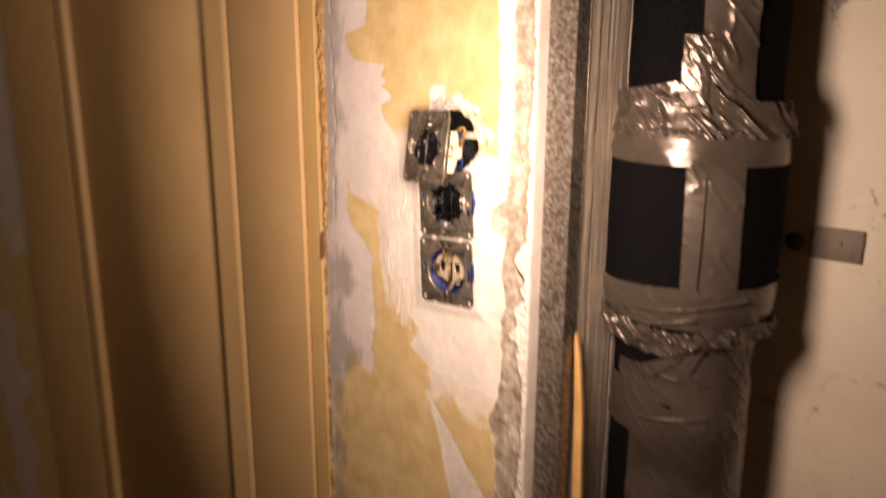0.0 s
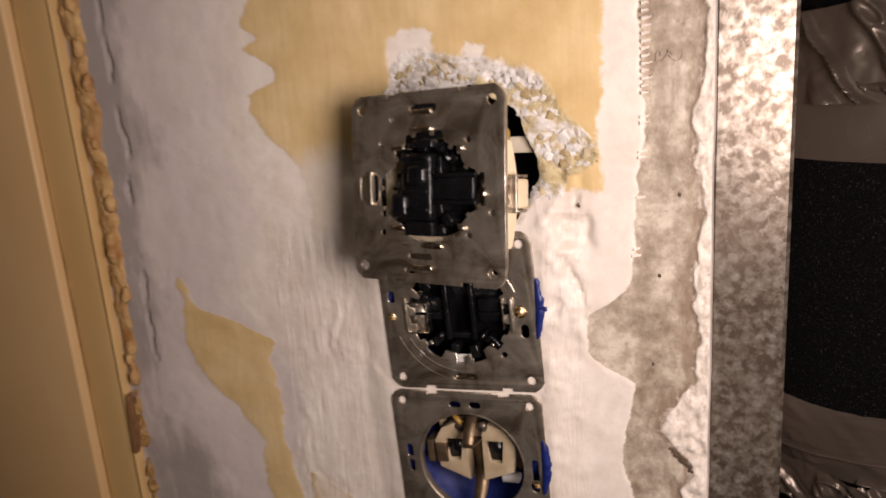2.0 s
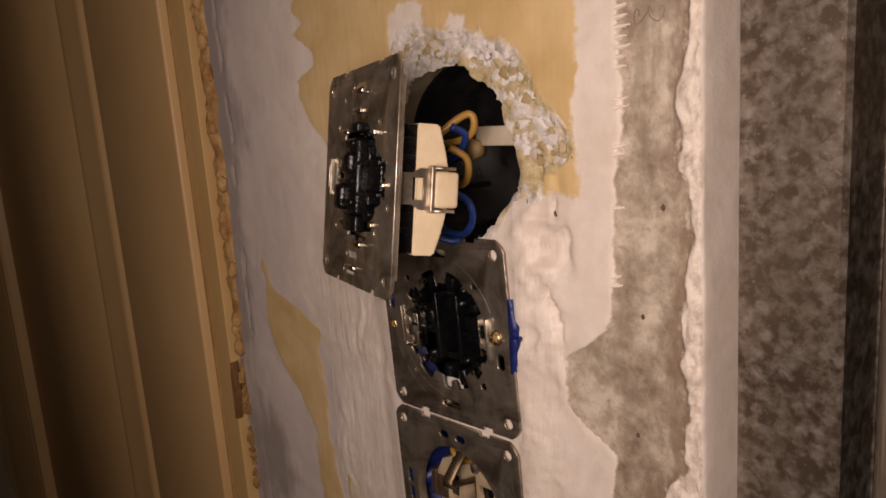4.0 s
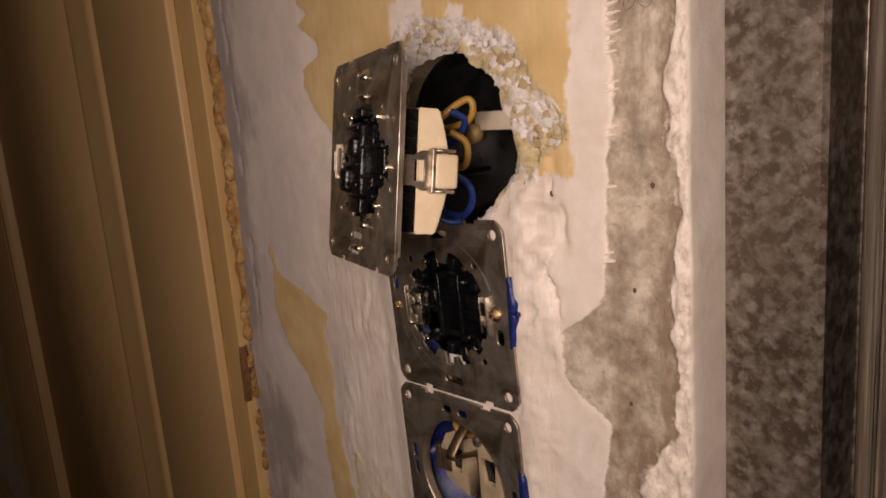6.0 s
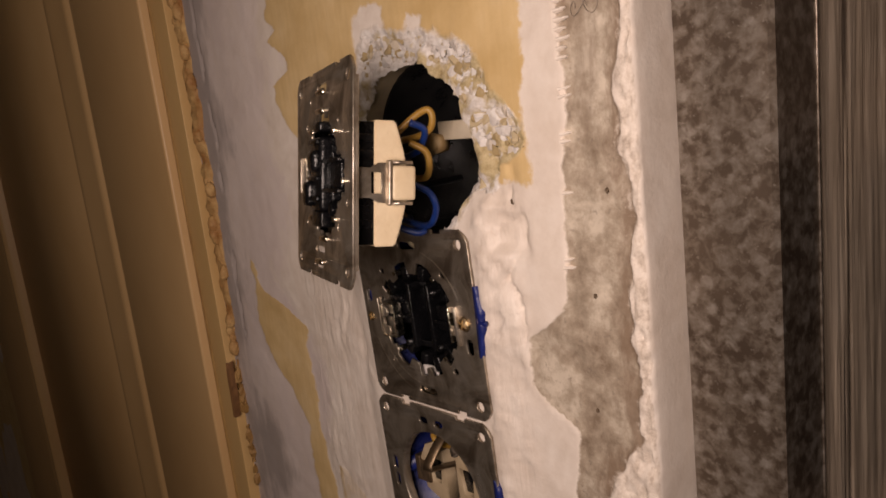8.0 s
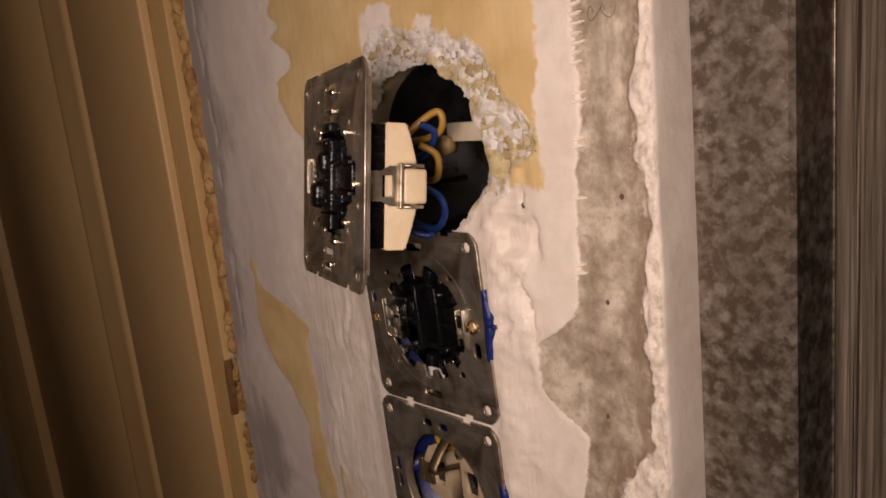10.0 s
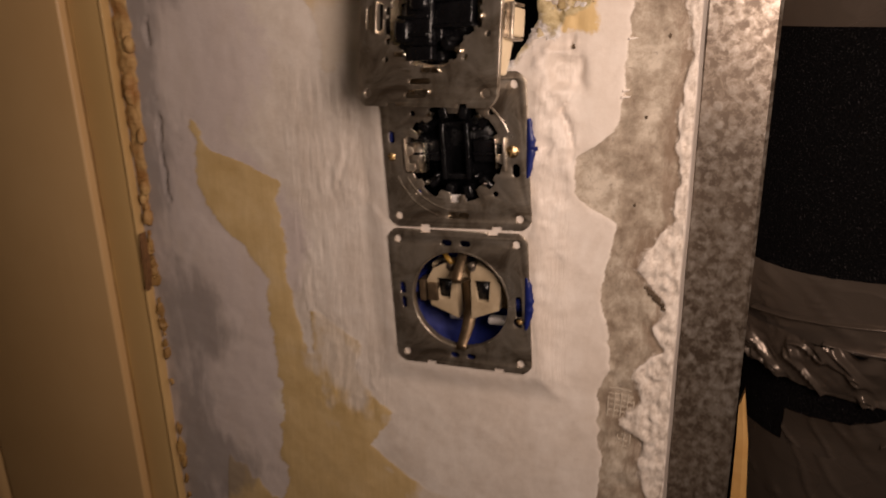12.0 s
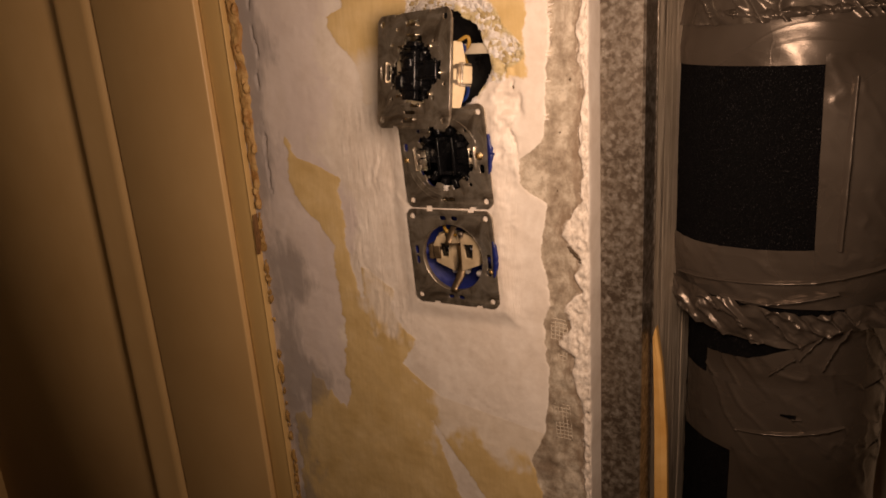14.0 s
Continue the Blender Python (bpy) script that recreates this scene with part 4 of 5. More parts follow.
def socket_in_wall():
    s = thing("socket_insert", pose(0.0014, 0.0, 1.0302, 0, -2.6, 0), "flush-mounted power socket insert without its cover", "socket insert", "inserts in the wall")
    loops = [plate_outline()] + corner_holes() + [circle(0.0243, 0, 0, 60)]
    loops += [slot(-0.0046, 0.0285, 0.0052, 0.0030), slot(0.0046, 0.0285, 0.0052, 0.0030), slot(-0.004, -0.0285, 0.0045, 0.0028), slot(0.0045, -0.0285, 0.0045, 0.0028)]
    loops += [slot(-0.0290, 0.0045, 0.0030, 0.0062), slot(-0.0288, -0.0030, 0.0026, 0.0060), slot(0.0292, -0.0010, 0.0030, 0.0110), circle(0.0026, 0.0290, -0.0085, 14)]
    part("plate", sheet(loops, 0.0011), PLATE, s, "worn brownish steel mounting plate")
    part("collar", ring([(0.0250, -0.0001), (0.0244, -0.0004), (0.0239, 0.0003), (0.0238, 0.0034)], 60), PLATE, s, "rolled steel rim round the opening")
    screw(s, 0.0290, -0.0085, 0.0015, 0.0023)
    # the cream insulating body with its two contact wells
    # Darker, browner cream: the shade inside the socket is put into its colour.
    shaded_cream = plain_material("shaded_cream_plastic", (0.33, 0.255, 0.16), (0.47, 0.38, 0.255), 120, 0.5)
    core = part("socket_core", box(-0.0200, 0.0200, 0.0150, 0.0260, -0.0085, 0.0130, bevel=0.0012), shaded_cream, s, "cream plastic contact block")
    for sx in (-1, 1):
        wall_loop = [(sx * 0.0032, -0.0115), (sx * 0.0175, -0.0060), (sx * 0.0190, 0.0070), (sx * 0.0150, 0.0135), (sx * 0.0042, 0.0175)]
        hole = [(sx * (0.0096 + 0.0040 * u), 0.0032 + 0.0052 * v) for u, v in ((-1, 1), (1, 1), (0.7, -1), (-0.6, -1))]
        me = sheet([wall_loop, hole], 0.0095, 0.0003)
        me.transform(pose(0, 0.0062, 0))
        part("contact_well", me, shaded_cream, core, "cream plastic well round a dark contact")
        part("contact", box(sx * 0.0096 - 0.0036, sx * 0.0096 + 0.0036, 0.0078, 0.0100, -0.0014, 0.0078), BLACK, core, "dark contact slot")
        part("terminal", box(sx * 0.0215 - 0.0016, sx * 0.0215 + 0.0016, 0.0060, 0.0150, -0.0040, 0.0070, bevel=0.0004), COPPER, core, "tarnished metal terminal")
    part("well_floor", box(-0.0185, -0.0130, 0.0050, 0.0090, -0.0030, 0.0060, bevel=0.0006), COPPER, core, "tarnished clip")
    # the earth strap across the middle, hooked at both ends
    path = [(0.0, 0.0050, 0.0235), (0.0, -0.0010, 0.0185), (0.0, -0.0058, 0.0135), (0.0, -0.0060, 0.0112), (0.0, 0.0010, 0.0100), (0.0, 0.0098, 0.0080), (0.0, 0.0108, -0.0070), (0.0, 0.0050, -0.0150), (0.0, -0.0040, -0.0205), (0.0, -0.0050, -0.0228), (0.0, 0.0030, -0.0244)]
    bm = bmesh.new()
    rows = []
    for i, (x, y, z) in enumerate(path):
        w = 0.0031 if 4 < i < 8 else 0.0024
        rows.append([bm.verts.new((x + sx * w, y + dy, z)) for sx, dy in ((-1, 0), (1, 0), (1, 0.0009), (-1, 0.0009))])
    for a, b in zip(rows, rows[1:]):
        for k in range(4):
            bm.faces.new((a[k], a[(k + 1) % 4], b[(k + 1) % 4], b[k]))
    bm.faces.new(rows[0])
    bm.faces.new(rows[-1][::-1])
    bmesh.ops.recalc_face_normals(bm, faces=bm.faces)
    bm.transform(pose(0.0016, 0, 0))
    part("earth_strap", bm, COPPER, s, "brown tarnished earth strap")
    for sx, z in ((-0.0055, 0.0150), (0.0052, 0.0155)):
        part("terminal_screw", cyl(0.0020, 0.0024, 0.0045, 0.0090, 16, sx, z, bevel=0.0005), ZINC, s, "bright terminal screw")
    part("wire", tube([(-0.012, 0.012, 0.020), (-0.0075, 0.006, 0.0195), (-0.0045, 0.006, 0.0165), (-0.003, 0.012, 0.013)], 0.0012), YELLOW_WIRE, s, "yellow-green earth wire")
    part("putty", box(-0.014, 0.0, 0.0190, 0.0240, -0.0185, -0.0120, bevel=0.0015), RUBBLE, s, "whitish putty smear")
    part("putty", box(0.007, 0.016, 0.0175, 0.0230, -0.0190, -0.0150, bevel=0.0015), RUBBLE, s, "whitish putty smear")


socket_in_wall()

# ---- the dimmer that hangs out of the top box ----
ax = Vector((0.957, -0.270, 0.048)).normalized()
az = Vector((0.0, 0.163, 0.986))
az = (az - ax * az.dot(ax)).normalized()
ay = az.cross(ax)
HUNG = Matrix(((ax.x, ay.x, az.x, 0.0030), (ax.y, ay.y, az.y, -0.0338), (ax.z, ay.z, az.z, 1.1603), (0, 0, 0, 1)))


def hanging_switch():
    s = thing("switch_insert", HUNG, "switch insert pulled loose from its box, hanging askew", "switch insert")
    mouth = [(-0.0125, 0.0145), (-0.0085, 0.0150), (-0.0080, 0.0190), (0.0, 0.0205), (0.0080, 0.0200), (0.0090, 0.0160), (0.0150, 0.0140), (0.0162, 0.0090), (0.0200, 0.0065), (0.0250, 0.0048), (0.0252, -0.0058), (0.0195, -0.0085)]
    mouth += [(0.0160, -0.0120), (0.0150, -0.0165), (0.0090, -0.0195), (0.0010, -0.0200), (-0.0060, -0.0185), (-0.0100, -0.0150), (-0.0140, -0.0110), (-0.0192, -0.0105), (-0.0202, -0.0020), (-0.0196, 0.0035), (-0.0130, 0.0075)]
    mouth = [(x * 1.045, z) for x, z in mouth]
    rng, cut = random.Random(5), []
    for (x0, z0), (x1, z1) in zip(mouth, mouth[1:] + mouth[:1]):
        run = math.hypot(x1 - x0, z1 - z0)
        cut.append((x0, z0))
        if run > 0.0045:
            nx, nz, f = (z1 - z0) / run, -(x1 - x0) / run, rng.uniform(0.28, 0.5)
            d, half = rng.uniform(0.0008, 0.0018), 0.0009 / run
            if nx * x0 + nz * z0 > 0:
                nx, nz = -nx, -nz
            for g, q in ((f - half, 0), (f - half * 0.8, d), (f + half * 0.8, d), (f + half, 0)):
                cut.append((x0 + (x1 - x0) * g + nx * q, z0 + (z1 - z0) * g + nz * q))
    loops = [plate_outline()] + corner_holes() + [cut]
    loops += [slot(0.0, 0.0283, 0.0120, 0.0032), slot(-0.002, -0.0248, 0.0110, 0.0022), slot(-0.004, -0.0300, 0.0110, 0.0024)]
    loops += [slot(-0.0292, 0.0, 0.0028, 0.0095), slot(-0.0233, 0.0, 0.0034, 0.0105)]
    loops += [circle(0.0012, sx * 0.0196, sz * 0.0164, 12) for sx in (-1, 1) for sz in (-1, 1)] + [circle(0.0012, 0.0292, -0.0085, 12), circle(0.0010, -0.0145, 0.0250, 10)]
    part("plate", sheet(loops, 0.0011), PLATE, s, "worn brownish steel mounting plate")
    part("bent_edge", box(HALF - 0.0012, HALF - 0.0002, 0.0008, 0.0020, -HALF + 0.006, HALF - 0.006, bevel=0.0004), PLATE, s, "folded edge of the plate")
    part("bent_edge", box(-HALF + 0.006, HALF - 0.014, 0.0008, 0.0030, HALF - 0.0014, HALF - 0.0002, bevel=0.0004), PLATE, s, "folded edge of the plate")
    part("tab", box(-0.0252, -0.0240, -0.0014, 0.0010, -0.0062, 0.0062, bevel=0.0003), PLATE, s, "bright bent tab")
    switch_core(s, 0.017, 0.0190, (0.0180, 0.0080, 0.0092))

    def slice_body(half, rear, y0, z0, z1, crown, bevel):
        """A body of straight sides whose rear swells in the middle; rear is its depth at top and bottom."""
        prof = [(y0, z0), (y0, z1)] + [(rear + crown * math.sin(math.pi * i / 14), z1 + (z0 - z1) * i / 14) for i in range(15)]
        bm = bmesh.new()
        ends = [bm.faces.new([bm.verts.new((x, y, z)) for y, z in prof]) for x in (-half, half)]
        for i in range(len(prof)):
            k = (i + 1) % len(prof)
            bm.faces.new((ends[0].verts[i], ends[0].verts[k], ends[1].verts[k], ends[1].verts[i]))
        bmesh.ops.recalc_face_normals(bm, faces=bm.faces)
        sharp = [e for e in bm.edges if e.calc_face_angle(0) > 0.6]
        bmesh.ops.bevel(bm, geom=sharp, offset=bevel, segments=2, affect="EDGES")
        return bm

    for x0, x1, z0, z1 in ((-0.0270, -0.0256, -0.0214, 0.0160), (0.0256, 0.0270, -0.0214, 0.0160), (-0.0256, 0.0256, -0.0214, -0.0200), (-0.0256, 0.0256, 0.0146, 0.0160)):
        part("skirt", box(x0, x1, 0.0010, 0.0092, z0, z1, bevel=0.0004), BLACK, s)
    for z in (-0.0150, -0.0105, 0.0060, 0.0110):
        part("skirt_rib", box(0.0262, 0.0277, 0.0016, 0.0086, z - 0.0012, z + 0.0012, bevel=0.0004), BLACK, s)
    body = part("body", slice_body(0.0276, 0.0158, 0.0090, -0.0219, 0.0164, 0.0040, 0.0005), CREAM, s, "cream plastic switch body", smooth=False)
    part("back", slice_body(0.0225, 0.0175, 0.0140, -0.0190, 0.0135, 0.0040, 0.0008), BLACK, body, "black rear cover", smooth=False)
    block = part("rocker", box(-0.0092, 0.0042, -0.0016, 0.0040, -0.0118, 0.0125, bevel=0.0014), BLACK, s, "black rocker carrier standing out of the plate")
    part("notch", box(-0.0030, 0.0056, -0.0022, 0.0020, 0.0140, 0.0172, bevel=0.0006), BLACK, block)
    part("notch", box(-0.0080, 0.0046, -0.0014, 0.0020, -0.0172, -0.0120, bevel=0.0006), BLACK, block)
    for z in (-0.0078, -0.0012, 0.0062, 0.0108):
        part("fin", box(-0.0086, 0.0034, -0.0027, -0.0012, z - 0.0008, z + 0.0008, bevel=0.0004), BLACK, block)
    part("cam", box(-0.0130, -0.0060, -0.0036, 0.0010, -0.0105, -0.0020, bevel=0.0016), BLACK, block)
    part("cam", box(-0.0050, 0.0030, -0.0040, -0.0004, 0.0010, 0.0082, bevel=0.0018), BLACK, block)
    for z in (-0.0050, 0.0045):
        part("guide", box(0.0048, 0.0235, -0.0014, 0.0020, z - 0.0007, z + 0.0007, bevel=0.0003), BLACK, block)
    part("cheek", box(0.0046, 0.0215, 0.0002, 0.0030, -0.0044, 0.0040, bevel=0.0007), BLACK, block)
    for x, z, w in ((0.0000, 0.0208, 0.0044), (0.0, 0.0270, 0.0046), (-0.0108, 0.0146, 0.0026), (-0.0115, -0.0146, 0.0028), (0.0040, -0.0208, 0.0042), (-0.0010, -0.0288, 0.0046), (0.0165, 0.0136, 0.0012), (0.0170, -0.0140, 0.0012), (0.0262, -0.0020, 0.0007)):
        bm = box(x - w, x + w, -0.0012, 0.0006, z - 0.0010, z + 0.0010, bevel=0.0007)
        part("pressed_tab", bm, BRIGHT, s, "bright bent steel tab")
    claw = sheet([[(-0.0010, -0.0046), (0.0060, -0.0046), (0.0085, -0.0060), (0.0150, -0.0060), (0.0150, 0.0060), (0.0085, 0.0060), (0.0060, 0.0046), (-0.0010, 0.0046)], [(0.0062, -0.0032), (0.0095, -0.0032), (0.0095, 0.0032), (0.0062, 0.0032)]], 0.0010)
    claw.transform(pose(0.0294, 0.0012, -0.0025, 0, 0, 90))
    part("claw", claw, PLATE, s, "steel spreader claw with a window")
    part("claw_block", box(0.0225, 0.0312, 0.0133, 0.0212, -0.0077, 0.0028, bevel=0.0011), CREAM, s, "cream plastic claw block")
    part("claw_clip", box(0.0282, 0.0314, 0.0122, 0.0136, -0.0093, 0.0044, bevel=0.0005), PLATE, s, "bent steel clip")
    for z in (-0.0086, 0.0037):
        part("claw_clip", box(0.0235, 0.0312, 0.0133, 0.0200, z - 0.0005, z + 0.0005), PLATE, s, "bent steel clip")


hanging_switch()


def wire(points, material, label):
    tagged(part("wire", tube(points, 0.0012), material), label, "wire", "wires in the open box")


wire([(0.0180, -0.014, 1.170), (0.0225, -0.008, 1.1755), (0.0250, -0.004, 1.1775), (0.0262, -0.003, 1.1752), (0.0245, -0.003, 1.1712), (0.0190, -0.004, 1.1690), (0.0100, -0.004, 1.168)], YELLOW_WIRE, "yellow insulated wire bent into the open box")
wire([(0.0215, -0.010, 1.1675), (0.0245, -0.006, 1.1640), (0.0242, -0.005, 1.1590), (0.0205, -0.004, 1.1552), (0.0150, -0.005, 1.1550), (0.0090, -0.005, 1.156)], YELLOW_WIRE, "yellow insulated wire looped behind the switch body")
wire([(0.0230, -0.010, 1.1740), (0.0238, -0.005, 1.1712), (0.0205, -0.004, 1.1665), (0.0175, -0.004, 1.1640), (0.0100, -0.004, 1.162)], BLUE_WIRE, "blue insulated wire bent into the open box")
wire([(0.0205, -0.012, 1.1545), (0.0235, -0.006, 1.1505), (0.0240, -0.004, 1.1450), (0.0205, -0.004, 1.1392), (0.0130, -0.003, 1.1380), (0.0040, -0.004, 1.140)], BLUE_WIRE, "blue insulated wire under the switch body")
wire([(0.0100, -0.012, 1.1395), (0.0150, -0.007, 1.1362), (0.0160, -0.004, 1.1364), (0.0080, -0.002, 1.1370), (-0.002, 0.004, 1.139)], BLUE_WIRE, "blue insulated wire under the switch body")


# ---- broken plaster round the open box ----
def stone(bm, rng, at, s):
    flat = rng.uniform(0.35, 0.7)
    pts = []
    for _ in range(14):
        v = Vector((rng.gauss(0, 1), rng.gauss(0, 1), rng.gauss(0, 1))).normalized() * rng.uniform(0.86, 1.04)
        pts.append(bm.verts.new(Vector((v.x, v.y * flat, v.z * rng.uniform(0.85, 1.0))) * s + at))
    r = bmesh.ops.convex_hull(bm, input=pts)
    bmesh.ops.delete(bm, geom=[v for v in r["geom_interior"] if isinstance(v, bmesh.types.BMVert)], context="VERTS")


def rubble():
    rng = random.Random(8)
    verts, faces = [], []
    for i in range(440):
        a = rng.uniform(-0.06, 2.30)
        d = HOLE[2] + 0.0018 + 0.0135 * rng.random()
        if a < 0.25:
            d = HOLE[2] + 0.002 + 0.019 * rng.random()
        s = 0.0006 + 0.0024 * rng.random() ** 2.2
        bm = bmesh.new()
        stone(bm, rng, Vector((HOLE[0] + d * math.cos(a), WALL_Y + 0.0014 - 0.08 * s, HOLE[1] + d * math.sin(a))), s)
        bm.verts.index_update()
        o = len(verts)
        verts += [v.co[:] for v in bm.verts]
        faces += [[o + v.index for v in f.verts] for f in bm.faces]
        bm.free()
    me = bpy.data.meshes.new("broken_plaster")
    me.from_pydata(verts, [], faces)
    tagged(part("broken_plaster", me, RUBBLE, smooth=False), "white and yellowish crumbs of broken plaster round the hole", "rubble", kind="stuff")


rubble()


# ---- galvanised profile, board and stick beside the wall ----
def stud():
    s = thing("metal_profile", pose(0.1145, 0.03, 0), "galvanised steel wall profile with grey spangle", "steel profile")
    prof = [(-0.0143, 0.020), (-0.0143, -0.0066), (-0.0136, -0.0078), (0.0118, -0.0066), (0.0132, -0.0054), (0.0126, 0.0178), (0.0116, 0.0186)]
    bm = bmesh.new()
    rows = [[bm.verts.new((x, y, z)) for x, y in prof] for z in (0.0, 2.6)]
    for i in range(len(prof) - 1):
        bm.faces.new((rows[0][i], rows[0][i + 1], rows[1][i + 1], rows[1][i]))
    bmesh.ops.recalc_face_normals(bm, faces=bm.faces)
    bmesh.ops.solidify(bm, geom=bm.faces, thickness=0.0006)
    part("channel", bm, ZINC, s, smooth=False)
    part("lip", box(0.0124, 0.0132, 0.0180, 0.0186, 0, 2.6), ZINC, s, "bright cut edge")
    part("screw_hole", cyl(0.0012, 0.0012, -0.0072, -0.0050, 16, -0.0035, 1.190), BLACK_BOX, s, "small screw hole")


stud()


def side_board():
    """Rough upright boards that line the reveal behind the steel profile."""
    b = thing("side_board", pose(0.1262, 0.0, 0), "weathered grey-brown boards lining the reveal", "board")
    for y0, y1, out in ((0.0492, 0.0712, 0.0), (0.0718, 0.1290, -0.0007), (0.1296, 0.2390, -0.0004)):
        bm = bmesh.new()
        ny, nz = max(4, int((y1 - y0) / 0.0016)), 330
        rows = []
        for i in range(ny + 1):
            y = y0 + (y1 - y0) * i / ny
            rim = min(i, ny - i) == 0
            row = []
            for k in range(nz + 1):
                z = 2.6 * k / nz
                d = 0.0006 * noise.noise((y * 420, 3.0, z * 9)) + 0.0004 * noise.noise((y * 900, 7.0, z * 30)) - (0.0012 if rim else 0)
                row.append(bm.verts.new((out + d, y, z)))
            rows.append(row)
        back = [[bm.verts.new((-0.0180, y, z)) for z in (0.0, 2.6)] for y in (y0, y1)]
        for a, c in zip(rows, rows[1:]):
            for k in range(nz):
                bm.faces.new((a[k], c[k], c[k + 1], a[k + 1]))
        bm.faces.new([*rows[0], back[0][1], back[0][0]])
        bm.faces.new([*rows[-1], back[1][1], back[1][0]])
        bmesh.ops.recalc_face_normals(bm, faces=bm.faces)
        part("plank", bm, BOARD, b)


side_board()


def stick():
    path = [(0.1298, 0.046, 0.979), (0.1322, 0.047, 0.955), (0.1345, 0.050, 0.90), (0.136, 0.053, 0.80), (0.137, 0.056, 0.5), (0.138, 0.060, 0.0)]
    bm = bmesh.new()
    rows = []
    for i, (x, y, z) in enumerate(path):
        w = (0.0010, 0.0028, 0.0042, 0.0048, 0.005, 0.005)[i]
        rows.append([bm.verts.new((x + w * a, y + 0.003 * b, z + (0.004 * a if i == 0 else 0))) for a, b in ((-1, -0.6), (0.2, -1), (1, -0.5), (1, 1), (-1, 1))])
    for a, b in zip(rows, rows[1:]):
        for k in range(5):
            bm.faces.new((a[k], a[(k + 1) % 5], b[(k + 1) % 5], b[k]))
    bm.faces.new(rows[0])
    bm.faces.new(rows[-1][::-1])
    bmesh.ops.recalc_face_normals(bm, faces=bm.faces)
    tagged(part("wooden_stick", bm, WOOD, smooth=False), "split yellow wooden stick leaning beside the steel profile", "stick")


stick()

# ---- lagged pipe with tape ----
PIPE = (0.195, 0.150)


def pipe_radius(z):
    return np.interp(z, (0.0, 0.950, 0.972, 0.990, 1.012, 1.030, 1.10, 1.160, 1.176, 1.195, 1.215, 2.6), (0.0665, 0.0668, 0.0690, 0.0760, 0.0805, 0.0818, 0.0822, 0.0815, 0.0790, 0.0728, 0.0700, 0.069))


def wrap(name, z0, z1, a0, a1, lift, material, parent, label="", crease=0.0, cell=0.02, seed=1, nz=30, na=90, low=None, high=None, twist=0.0, crest=0.0, across=False):
    """A strip laid round the pipe between two angles, with its own creases."""
    s, t = np.meshgrid(np.linspace(0, 1, na), np.linspace(0, 1, nz))
    ang = radians(a0) + (radians(a1) - radians(a0)) * s
    lo = z0 + (low(ang) if low else 0)
    hi = z1 + (high(ang) if high else 0)
    z = lo + (hi - lo) * t
    ang = ang + twist * (t - 0.5)
    arc = ang * 0.075
    crinkle = rough_noise(arc, z * 0.8, cell, seed, 4)
    ridge = 1 - 2 * np.abs(rough_noise(arc * 1.3 + z * 1.1, z * 0.55 - arc * 0.25, cell * 0.9, seed + 20, 3))
    r = pipe_radius(z) + lift + crease * (crinkle * 0.45 + np.clip(ridge, 0, 1) ** 2.5 * 1.1)
    r = r + crest * np.sin(math.pi * (s if across else t))
    co = np.stack([r * np.cos(ang), r * np.sin(ang), z], -1).reshape(-1, 3)
    quad = np.arange(nz * na).reshape(nz, na)
    quad = np.stack([quad[:-1, :-1], quad[:-1, 1:], quad[1:, 1:], quad[1:, :-1]], -1).reshape(-1, 4)
    me = bpy.data.meshes.new(name)
    me.from_pydata(co.tolist(), [], quad.tolist())
    return part(name, me, material, parent, label)


